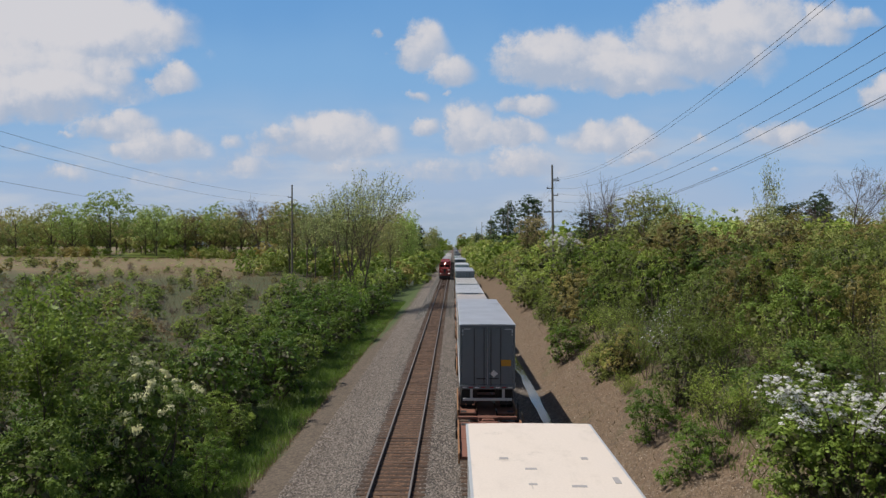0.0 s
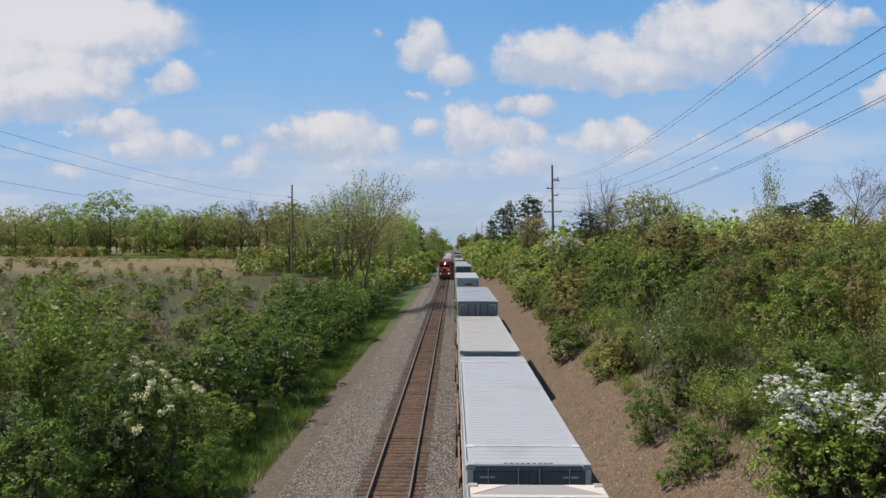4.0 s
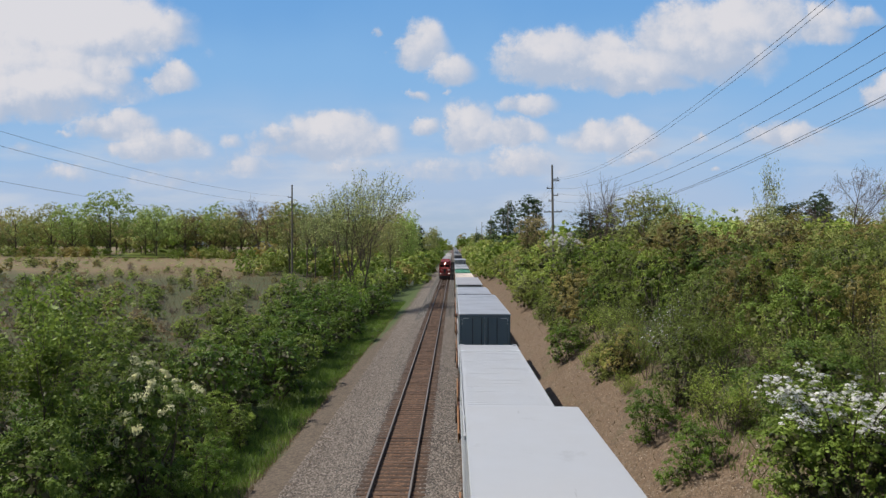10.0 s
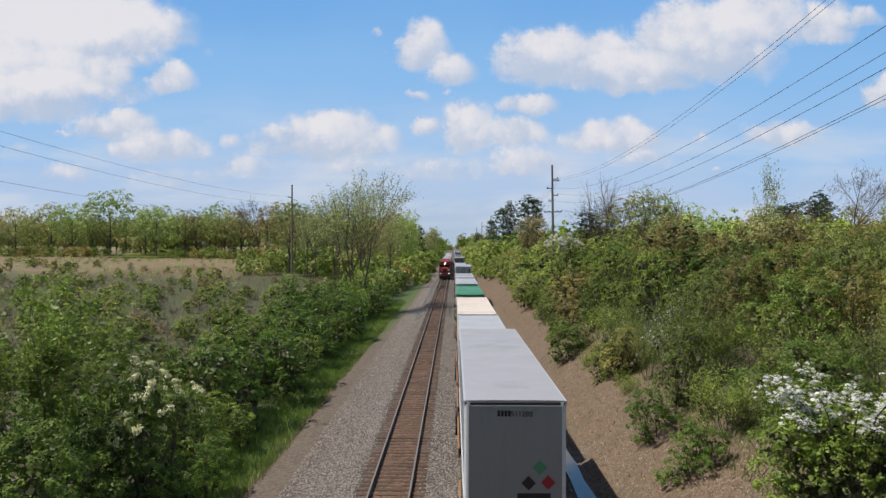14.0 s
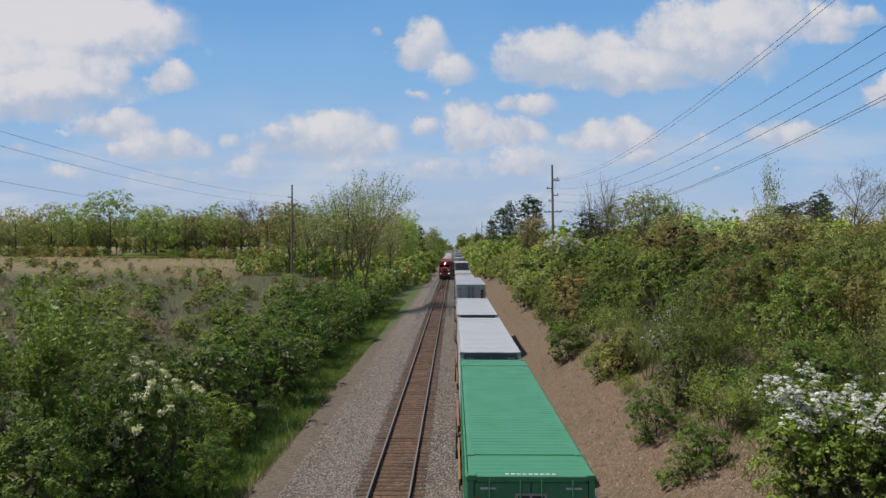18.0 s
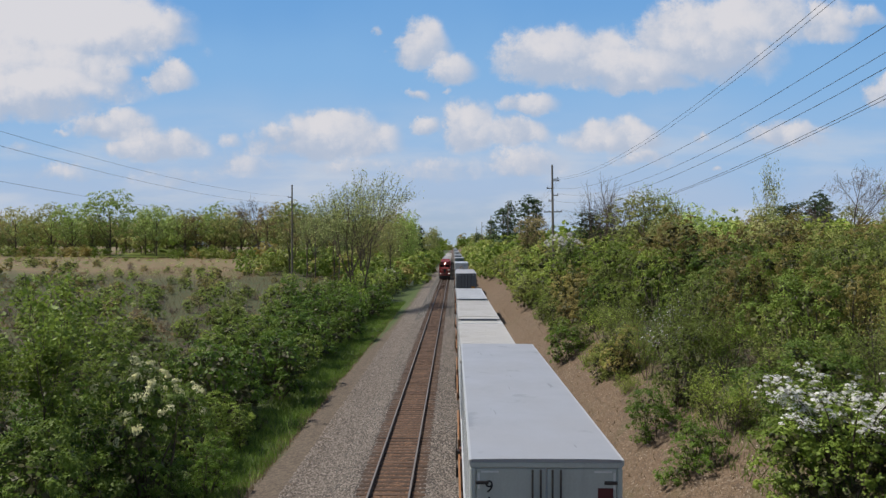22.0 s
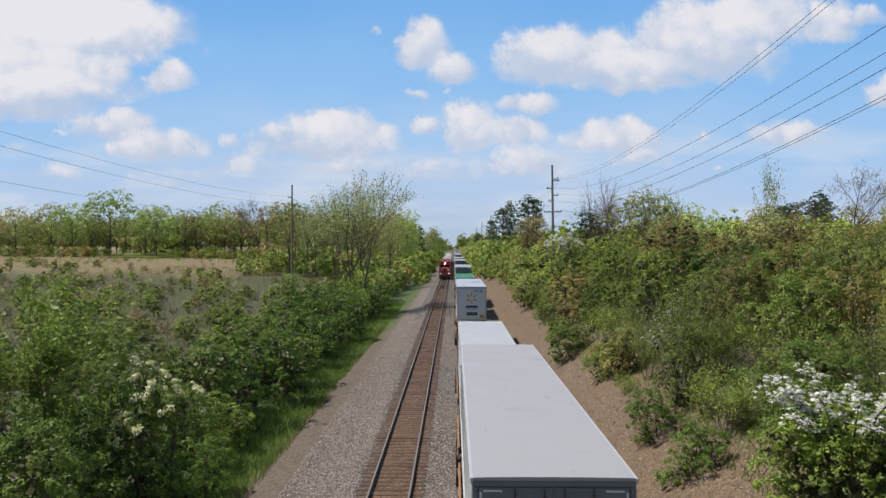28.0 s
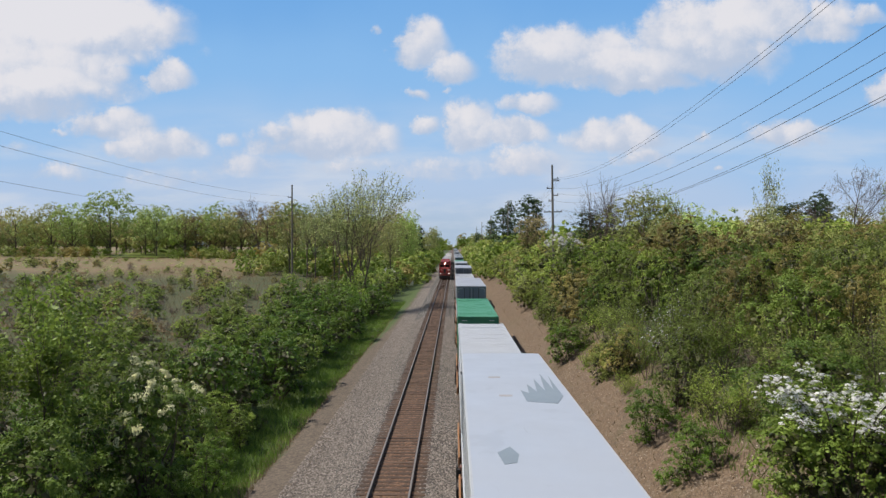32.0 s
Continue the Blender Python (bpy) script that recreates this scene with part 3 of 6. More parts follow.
            # worn patches of grey on the white roof
            torn = [(0.15, 7.2), (0.85, 7.0), (1.1, 7.9), (1.08, 10.6), (0.97, 8.6), (0.88, 11.0), (0.74, 8.5), (0.62, 10.2), (0.52, 8.4), (0.36, 9.4), (0.3, 8.2), (0.12, 8.6)]
            scrape = [(-0.72, 2.2), (-0.5, 2.3), (-0.42, 2.8), (-0.55, 3.3), (-0.8, 2.9)]
            for ring in (torn, scrape):
                m = len(ring)
                part("worn_patch", Geo().add([(x, y, top - 0.004) for x, y in ring] + [(x, y, top + 0.004) for x, y in ring],
                                             [tuple(range(m, 2 * m)), tuple(range(m - 1, -1, -1))] + [(k, (k + 1) % m, m + (k + 1) % m, m + k) for k in range(m)]), M_DOOR_M, rf, "grey worn patch")
            for x, y in ((-0.45, 10.4), (-0.3, 7.9)):
                part("roof_patch", Geo().box(x - 0.16, x + 0.16, y - 0.1, y + 0.1, top - 0.004, top + 0.006, 0.004), M_PINK, rf, "small stained roof patch")
            part("lamp_bar", Geo().box(-w, w, -0.05, 0.05, floor - 0.25, floor - 0.08, 0.01), M_ALU, t)
            for s in (-1, 1):
                for k in range(2):
                    part("tail_lamp", Geo().tube((s * (0.9 + 0.18 * k), -0.06, floor - 0.16), (s * (0.9 + 0.18 * k), -0.04, floor - 0.16), 0.055, n=10), M_RED, t)
        # rear guard
        gd = part("rear_guard", Geo().box(-1.15, 1.15, -0.03, 0.07, floor - 0.72, floor - 0.6, 0.01), M_ALU, t)
        for s in (-1, 1):
            part("guard_post", Geo().box(s * 0.75 - 0.06, s * 0.75 + 0.06, 0.0, 0.06, floor - 0.62, floor - 0.1), M_ALU, gd)
            part("mud_flap", Geo().box(s * 0.9 - 0.3, s * 0.9 + 0.3, 0.55, 0.57, floor - 1.0, floor - 0.2), M_TYRE, t)
        axles = (1.5, 2.75)
    else:
        front = part("nose", Geo().box(-w + 0.06, w - 0.06, -0.03, 0.07, floor, top - 0.1, 0.05), door, t)
        for s in (-1, 1):
            part("corner_post", Geo().tube((s * (w - 0.09), 0.07, floor), (s * (w - 0.09), 0.07, top - 0.05), 0.1, n=12), side, front)
        part("nose_cap", Geo().box(-w, w, -0.045 if face == "blue_letters" else -0.02, 0.16, top - (0.21 if face == "blue_letters" else 0.13), top - 0.03, 0.03), M_DARK if face in ("blue_letters", "plain_nose") else M_ALU, front)
        if face == "red_bar":
            part("stripe", Geo().box(-0.33, 0.57, -0.045, -0.035, top - 0.86, top - 0.68), M_RED, front, "dark red bar")
            part("hatch", Geo().box(-0.2, 0.62, -0.04, -0.028, top - 2.0, top - 0.56), door, front)
            part("lamp", Geo().box(0.06, 0.14, -0.07, -0.03, top - 0.47, top - 0.32, 0.015), M_INKWHITE, front)
            part("marking", Geo().box(0.02, 0.2, -0.04, -0.031, top - 0.23, top - 0.16), M_NAVY, front)
            part("lamp_cord", Geo().pipe([(0.1, -0.045, top - 0.46), (0.14, -0.045, top - 0.53), (0.4, -0.045, top - 0.56), (0.61, -0.045, top - 0.58), (0.63, -0.045, top - 0.75), (0.63, -0.045, top - 2.2)], [0.012] * 6, 5), M_DOOR_M, front)
            for k in range(7):
                part("number_bar", Geo().box(0.98, 1.04, -0.04, -0.031, top - 0.38 - 0.12 * k, top - 0.3 - 0.12 * k), M_NAVY, front)
        if face == "blue_letters":
            for k, (a, b) in enumerate(((-0.56, -0.2), (-0.16, 0.16), (0.2, 0.54))):
                bar = Geo().box(a, b, -0.045, -0.035, top - 0.84, top - 0.5)
                part("marking", bar, M_NAVY, front, "dark blue marking block")
        if face == "plain_nose":
            for k in range(4):
                part("letter_bar", Geo().box(-0.46 + 0.09 * k, -0.39 + 0.09 * k, -0.04, -0.031, top - 0.41, top - 0.26), M_BLACK, front)
            ob = part("number", text_mesh("511288", 0.19, M_BLACK, "number"), M_BLACK, front)
            ob.location = (0.16, -0.036, top - 0.41)
            for x, z, m in ((0.62, 1.72, M_GREEN), (0.84, 2.1, M_RED), (0.34, 2.12, M_BLACK)):
                g = Geo().box(-0.13, 0.13, -0.045, -0.032, -0.13, 0.13)
                ob = part("diamond_sign", g, m, front)
                ob.matrix_basis = Matrix.Translation((x, 0, top - z)) @ Matrix.Rotation(radians(45), 4, "Y")
            part("notice", Geo().box(0.05, 0.9, -0.04, -0.031, top - 2.6, top - 2.38), M_BLACK, front)
        axles = (L - 2.75, L - 1.5)
    for y in axles:
        ax = part("axle", Geo().tube((-1.1, y, 1.72), (1.1, y, 1.72), 0.07, n=8).box(-0.6, -0.45, y - 0.5, y + 0.5, 1.75, floor - 0.08).box(0.45, 0.6, y - 0.5, y + 0.5, 1.75, floor - 0.08), M_DARK, t)
        for x in (-1.13, -0.82, 0.82, 1.13):
            ob = part("tyre", TYRE, M_TYRE, ax)
            ob.location = (x, y, 1.72)
    ly = L - 3.2 if axles[0] < L / 2 else 3.2
    for s in (-1, 1):
        part("landing_leg", Geo().box(s * 0.6 - 0.06, s * 0.6 + 0.06, ly - 0.06, ly + 0.06, 1.45, floor).box(s * 0.6 - 0.12, s * 0.6 + 0.12, ly - 0.12, ly + 0.12, 1.4, 1.45), M_DARK, t)
    part("chassis", Geo().box(-0.5, -0.38, 0.2, L - 0.4, floor - 0.22, floor - 0.02).box(0.38, 0.5, 0.2, L - 0.4, floor - 0.22, floor - 0.02), M_DARK, t)
    return t


def container(label, L, top, roof, side, door, marked=False, smooth=False):
    t = thing("container", label, "container", "freight on the moving train")
    w, z0 = W, top - 2.88
    body = part("body", Geo().box(-w + 0.03, w - 0.03, 0.08, L - 0.06, z0 + 0.05, top - 0.06), side, t)
    ribs = Geo()
    for k in range(int(L / 0.3) - 1):
        y = 0.3 + 0.3 * k
        ribs.box(-w + 0.005, -w + 0.03, y, y + 0.16, z0 + 0.2, top - 0.12)
    part("side_corrugation", ribs, side, body)
    rf = part("roof", Geo().box(-w + 0.02, w - 0.02, 0.02, L - 0.02, top - 0.075, top - 0.03), roof, t)
    inset = (L - 12.19) / 2
    g = Geo()
    y = 0.25
    while y < L - 0.3:
        if abs(y - inset) > 0.28 and abs(y - (L - inset)) > 0.28:
            g.prism([(-w + 0.12, top - 0.034), (w - 0.12, top - 0.034), (w - 0.13, top - 0.0272), (-w + 0.13, top - 0.0272)], y, y + 0.15)
        y += 0.27
    if not smooth:
        part("roof_corrugation", g, roof, rf)
    else:
        for y0, q in ((0.02, 1), (L - 0.02, -1)):
            part("end_band", Geo().box(-w + 0.03, w - 0.03, min(y0 + q * 0.6, y0 + q * 0.72), max(y0 + q * 0.6, y0 + q * 0.72), top - 0.032, top - 0.02), M_CREAM, rf, "cream end band")
            for k in (-1, 1):
                a, b = (k * (w - 0.03), k * (w - 0.75))
                tri = [(a, y0 + q * 0.02), (b, y0 + q * 0.02), (a, y0 + q * 0.58)]
                part("end_gusset", Geo().add([(x, y, top - 0.021) for x, y in tri] + [(x, y, top - 0.032) for x, y in tri], [(0, 1, 2), (5, 4, 3), (0, 3, 4, 1), (1, 4, 5, 2), (2, 5, 3, 0)]), M_CREAM, rf, "cream corner plate")
    for s in (-1, 1):
        part("roof_rail", Geo().box(s * w - 0.04, s * w + 0.035 - 0.03, 0, L, top - 0.14, top - 0.022, 0.015), roof, rf)
        part("bottom_rail", Geo().box(s * (w - 0.04) - 0.04, s * (w - 0.04) + 0.04, 0, L, z0, z0 + 0.16, 0.015), side, t)
    spots = [0.09, L - 0.09] + ([inset, L - inset] if inset > 0.3 else [])
    for y in spots:
        for s in (-1, 1):
            part("corner_casting", Geo().box(s * (w - 0.09) - 0.09, s * (w - 0.09) + 0.092, y - 0.09, y + 0.09, top - 0.12, top + 0.004, 0.015), side if 0.2 < y < L - 0.2 else roof, t)
            part("post", Geo().box(s * (w - 0.06) - 0.06, s * (w - 0.06) + 0.063, y - 0.08, y + 0.08, z0, top - 0.12), side, t)
        if 0.2 < y < L - 0.2:
            part("roof_band", Geo().box(-w + 0.18, w - 0.18, y - 0.03, y + 0.03, top - 0.03, top - 0.004, 0.008), side, rf)
    part("header", Geo().box(-w + 0.18, w - 0.18, 0.0, 0.1, top - 0.15, top - 0.02, 0.015), door, t)
    for s in (-1, 1):
        x0, x1 = (-w + 0.13, -0.012) if s < 0 else (0.012, w - 0.13)
        dr = part("door", Geo().box(x0, x1, 0.03, 0.08, z0 + 0.15, top - 0.16, 0.012), door, t)
        for xr in (0.22, 0.85):
            part("lock_rod", Geo().tube((s * xr, 0.0, z0 + 0.1), (s * xr, 0.0, top - 0.1), 0.018, n=6), door, dr)
        part("corner_reflector", Geo().box(s * (w - 0.42) - 0.16, s * (w - 0.42) + 0.16, 0.02, 0.029, top - 0.3, top - 0.26), M_INKWHITE, dr)
    part("end_sill", Geo().box(-w + 0.13, w - 0.13, 0.0, 0.1, z0, z0 + 0.14), door, t)
    for k in range(9):
        part("number_bar", Geo().box(-0.52 + 0.12 * k, -0.44 + 0.12 * k, 0.14, 0.2, top - 0.029, top - 0.0265), M_INKWHITE if marked else M_DARK, rf)
    if roof is M_CREAM:
        for k in range(11):
            part("end_rib", Geo().box(-1.06 + 0.2 * k, -0.95 + 0.2 * k, -0.012, 0.03, z0 + 0.16, top - 0.17, 0.01), door, t)
        for s in (-1, 1):
            part("end_corner", Geo().box(s * (w - 0.09) - 0.1, s * (w - 0.09) + 0.1, -0.01, 0.2, top - 0.15, top + 0.01, 0.015), door, t, "grey steel corner")
            for y in (inset, L - inset):
                for q in range(4):
                    x = s * (w - 0.2 - 0.075 * q)
                    part("rust_stain", Geo().box(x - 0.06 + 0.012 * q, x + 0.05, y - 0.13 + 0.025 * q, y - 0.035 + 0.01 * q, top - 0.031, top - 0.0245 - 0.001 * q), M_RUST if q < 2 else M_ORANGE_PALE, rf)
    if marked:
        part("emblem", Geo().box(-0.32, 0.32, 0.012, 0.028, top - 0.78, top - 0.38), M_PINK, t, "pale rectangular emblem")
        part("emblem_bar", Geo().box(-0.27, -0.03, 0.004, 0.012, top - 0.73, top - 0.43).box(0.02, 0.27, 0.004, 0.012, top - 0.73, top - 0.43), M_DARK, t)
        for s in (-1, 1):
            part("reflector_strip", Geo().box(s * 1.1 - 0.05, s * 1.1 + 0.05, 0.012, 0.028, top - 1.2, top - 0.45), M_YELLOW, t)
        g = Geo().box(-0.18, 0.18, 0.01, 0.026, -0.18, 0.18)
        part("diamond_sign", g, M_DOOR_L, t).matrix_basis = Matrix.Translation((-0.72, 0, top - 1.15)) @ Matrix.Rotation(radians(45), 4, "Y")
    return t


def truck(parent, y):
    """A four-wheel bogie under the end of a car."""
    tk = part("bogie", Geo().box(-0.6, 0.6, y - 0.25, y + 0.25, 0.42, 0.72, 0.03).box(-0.98, -0.78, y - 1.25, y + 1.25, 0.38, 0.62, 0.04).box(0.78, 0.98, y - 1.25, y + 1.25, 0.38, 0.62, 0.04), M_DARK, parent)
    for dy in (-0.85, 0.85):
        for s in (-1, 1):
            part("wheel", Geo().tube((s * 0.69, y + dy, 0.42), (s * 0.82, y + dy, 0.42), 0.42, n=20), M_RAIL, tk)
        part("wheel_axle", Geo().tube((-0.7, y + dy, 0.42), (0.7, y + dy, 0.42), 0.08, n=8), M_DARK, tk)


def spine_car(L, loaded, decks, seat=1.22):
    """One platform of an articulated spine car; decks: wide aprons at the ends."""
    c = thing("spine_car", "red-brown steel spine car platform with rusty aprons", "rail car", "cars of the moving train")
    sill = part("centre_sill", Geo().box(-0.43, 0.43, 0.4, L - 0.4, 0.62, 1.14, 0.03), M_RUST, c)
    part("sill_end", Geo().box(-0.3, 0.3, -0.15, 0.4, 0.7, 1.08, 0.05), M_ORANGE, sill)
    part("sill_end", Geo().box(-0.3, 0.3, L - 0.4, L + 0.15, 0.7, 1.08, 0.05), M_ORANGE, sill)
    truck(c, 0.0)
    for e, on in zip((0, 1), decks):
        a, b = (1.1, 6.2) if e == 0 else (L - 6.2, L - 1.1)
        part("end_beam", Geo().box(-1.36, 1.36, a - 0.55 if e == 0 else b + 0.3, a - 0.3 if e == 0 else b + 0.55, 0.98, 1.12, 0.02), M_RUST, c)
        if on:
            for s in (-1, 1):
                x0, x1 = sorted((s * 0.5, s * 1.32))
                dk = part("apron", Geo().box(x0, x1, a, (a + b) / 2 - 0.02, 1.1, 1.19, 0.01).box(x0, x1, (a + b) / 2 + 0.02, b, 1.1, 1.19, 0.01), M_ORANGE, c, "rusty orange deck plate")
                part("side_sill", Geo().box(s * 1.38 - 0.035, s * 1.38 + 0.035, a - 0.1, b + 0.1, 0.95, 1.34, 0.01), M_YELLOW, dk)
                for k in range(3):
                    y = a + 0.8 + 1.7 * k
                    part("bracket", Geo().box(min(s * 0.43, s * 1.34), max(s * 0.43, s * 1.34), y - 0.06, y + 0.06, 0.86, 1.1), M_DARK, c)
        for s in (-1, 1):
            y = a if e == 0 else b
            part("hand_hold", Geo().tube((s * 1.47, y, 0.6), (s * 1.47, y, 1.6), 0.02, n=6).tube((s * 1.47, y + 0.45, 0.6), (s * 1.47, y + 0.45, 1.6), 0.02, n=6)
                 .tube((s * 1.47, y, 1.6), (s * 1.47, y + 0.45, 1.6), 0.02, n=6).tube((s * 1.47, y, 1.1), (s * 1.47, y + 0.45, 1.1), 0.02, n=6).box(s * 1.4 - 0.1, s * 1.4 + 0.1, y, y + 0.3, 0.5, 0.85), M_DARK, c)
    hy = L - 2.2
    h = part("hitch", Geo().box(-0.3, 0.3, hy - 0.1, hy + 0.1, 1.14, 1.3).box(-0.5, 0.5, hy - 0.45, hy + 0.45, 1.3, 1.36, 0.02) if not loaded else
             Geo().box(-0.2, 0.2, hy - 0.15, hy + 0.15, 1.14, 1.55).box(-0.5, 0.5, hy - 0.4, hy + 0.4, 1.55, 1.61, 0.02), M_DARK, c)
    for y in (1.3, L - 1.3):
        for s in (-1, 1):
            part("pedestal", Geo().box(s * 1.1 - 0.14, s * 1.1 + 0.14, y - 0.14, y + 0.14, 1.12, seat, 0.02), M_DARK, c)
    for s in (-1, 1):
        part("brake_hose", Geo().tube((s * 0.3, -0.3, 0.9), (s * 0.55, -0.5, 0.62), 0.03, n=6), M_DARK, c)
    return c


# time at which the end facing the camera passes under it, then the kind of load
LOADS = [
    (-0.03, "t_cream"), (2.53, "t_slate"), (3.87, "c_pink"), (5.13, "c_white_dark"), (6.33, "c_ivory"), (7.525, "t_slate_long"),
    (8.75, "c_green"), (10.135, "t_redbar"), (11.30, "c_white"), (12.745, "t_slate48"), (14.08, "t_pup"), (15.385, "t_nose"),
    (16.58, "c_short"), (17.58, "c_cream"), (19.10, "c_green_mark"), (20.31, "c_white_dark"), (21.55, "c_white_dark"), (22.92, "t_letter"),
    (24.14, "c_ivory_short"), (25.355, "c_ivory_dark"), (26.59, "c_white_dark"), (28.85, "t_slate_pale"), (30.06, "c_white"), (32.75, "t_star"),
    (33.96, "c_white"), (35.46, "c_green"), (36.80, "t_slate_long"), (38.05, "c_white_dark"), (39.30, "c_white"), (40.6, "t_slate"),
]
EMPTY = [(1.27, (False, True)), (27.78, (False, True)), (31.26, (False, False))]
SEAT = {"c_ivory": 1.68, "c_ivory_short": 1.68, "c_ivory_dark": 1.66, "c_pink": 1.63, "c_white": 1.68, "c_white_dark": 1.66, "c_short": 1.68, "c_green": 1.66, "c_green_mark": 1.56, "c_cream": 1.64}
PROTO = {}


def load(kind):
    """A new thing of that kind: built once, then copied."""
    if kind in PROTO:
        return copy_thing(PROTO[kind], Matrix.Identity(4))
    grey_doors = "grey road trailer with slate-grey rear doors on a spine car"
    make = {
        "t_cream": lambda: trailer("white road trailer with a cream roof", 16.15, 5.33, M_CREAM, M_SIDE, M_DOOR, "rear"),
        "t_slate": lambda: trailer(grey_doors, 16.15, 5.39, M_GREY, M_SIDE, M_DOOR, "rear"),
        "t_slate_long": lambda: trailer(grey_doors, 16.15, 5.43, M_GREY, M_SIDE, M_DOOR_M, "rear"),
        "t_slate_pale": lambda: trailer("pale road trailer with slate-grey rear doors", 15.5, 5.47, M_PALE, M_SIDE, M_DOOR, "rear"),
        "t_slate48": lambda: trailer("shorter grey road trailer with slate-grey rear doors", 14.63, 5.6, M_GREY, M_SIDE, M_DOOR_T, "rear"),
        "t_redbar": lambda: trailer("white road trailer with a red bar on its pale blue-grey nose", 15.4, 5.36, M_WHITE, M_SIDE, M_DOOR_B, "red_bar"),
        "t_pup": lambda: trailer("short white trailer with dark blue marking blocks", 8.9, 5.4, M_GREY, M_SIDE, M_DOOR_B, "blue_letters", 2.5),
        "t_nose": lambda: trailer("grey road trailer with a plain nose and diamond signs", 16.15, 5.14, M_PALE, M_SIDE, M_DOOR_G, "plain_nose"),
        "t_letter": lambda: trailer("grey road trailer with vertical numbers on its doors", 14.63, 5.48, M_GREY, M_WHITE_D, M_DOOR_P, "lettered"),
        "t_star": lambda: trailer("white road trailer with an amber star and blue number", 15.0, 5.42, M_SKYWHITE, M_WHITE_D, M_WHITE_D, "star"),
        "c_pink": lambda: container("pinkish-grey steel container with cream corner bands", 16.15, 4.5, M_PINK, M_CREAM, M_DOOR, smooth=True),
        "c_white": lambda: container("white steel container with a ribbed roof", 16.15, 4.55, M_WHITE, M_WHITE_D, M_DOOR_L),
        "c_white_dark": lambda: container("white steel container with slate-blue end doors", 15.1, 4.53, M_WHITE, M_SIDE, M_DOOR),
        "c_ivory": lambda: container("off-white steel container with a ribbed roof", 15.6, 4.55, M_IVORY, M_WHITE_D, M_DOOR_L),
        "c_ivory_short": lambda: container("off-white steel container with a ribbed roof", 15.4, 4.55, M_IVORY, M_WHITE_D, M_DOOR_L),
        "c_ivory_dark": lambda: container("off-white container with rust spots and slate-blue doors", 15.2, 4.53, M_IVORY, M_IVORY, M_DOOR),
        "c_short": lambda: container("short white steel container with a ribbed roof", 12.9, 4.55, M_WHITE, M_SIDE, M_DOOR),
        "c_green": lambda: container("green steel container with a ribbed roof", 16.0, 4.53, M_GREEN, M_GREEN, M_GREEN),
        "c_green_mark": lambda: container("green steel container with a pale emblem on its end", 15.3, 4.43, M_GREEN, M_GREEN, M_GREEN, True),
        "c_cream": lambda: container("cream steel container with rust-stained corners", 16.0, 4.51, M_CREAM, M_CREAM, M_DOOR),
    }
    PROTO[kind] = make[kind]()
    return PROTO[kind]


def far_load(kind):
    """The same freight in few pieces, for the end of the train that never comes near."""
    if ("far", kind) in PROTO:
        return copy_thing(PROTO["far", kind], Matrix.Identity(4))
    roof, side, door, top, label = {"c_white": (M_WHITE, M_SIDE, M_DOOR_L, 4.53, "white steel container far down the train"), "t_slate": (M_GREY, M_SIDE, M_DOOR, 5.33, "grey road trailer far down the train"),
                                    "c_green": (M_GREEN, M_GREEN, M_GREEN, 4.53, "green steel container far down the train"), "c_cream": (M_CREAM, M_CREAM, M_DOOR, 4.53, "cream steel container far down the train")}[kind]
    t = thing("trailer" if kind[0] == "t" else "container", label, "trailer" if kind[0] == "t" else "container", "freight on the moving train")
    part("body", Geo().box(-W + 0.02, W - 0.02, 0.06, 16.1, top - 2.88 if kind[0] == "c" else 1.3, top - 0.05, 0.02), side, t)
    part("roof", Geo().box(-W, W, 0.0, 16.15, top - 0.05, top, 0.02), roof, t)
    for s in (-1, 1):
        x0, x1 = sorted((s * 0.012, s * (W - 0.08)))
        part("door", Geo().box(x0, x1, 0.0, 0.05, top - 2.7, top - 0.1, 0.012), door, t)
    PROTO["far", kind] = t
    return t


MOVING = []       # (thing, time at which it reaches the camera)
CARS = {}


def add_car(t0, t1, loaded, decks, seat):
    L = round((t1 - t0) * SPEED, 1)
    key = (L, loaded, decks, seat)
    if key in CARS:
        ob = copy_thing(CARS[key], Matrix.Identity(4))
    else:
        ob = CARS[key] = spine_car(L, loaded, decks, seat)
    MOVING.append((ob, t0))


def build_train():
    starts = sorted([a for a, _ in LOADS] + [a for a, _ in EMPTY])
    empty = dict(EMPTY)
    kinds_at = dict(LOADS)
    for i, a in enumerate(starts):
        b = starts[i + 1] if i + 1 < len(starts) else a + 1.24
        add_car(a - 0.06, b - 0.06, a not in empty, empty.get(a, (True, True)), SEAT.get(kinds_at.get(a), 1.22))
    for a, kind in LOADS:
        MOVING.append((load(kind), a))
    kinds = ["c_white", "t_slate", "c_white", "c_cream", "c_green", "t_slate", "c_white", "t_slate"]
    base = thing("spine_car", "dark red-brown spine car far down the train", "rail car", "cars of the moving train")
    part("centre_sill", Geo().box(-0.43, 0.43, -0.2, 16.8, 0.62, 1.14, 0.03).box(-1.36, 1.36, 0.4, 16.2, 0.95, 1.3), M_RUST, base)
    truck(base, 0.0)
    t, k = 41.85, 0
    while t < 90:
        MOVING.append((far_load(kinds[k % 8]), t))
        MOVING.append((base if k == 0 else copy_thing(base, Matrix.Identity(4)), t - 0.06))
        t, k = t + 1.24, k + 1


build_train()


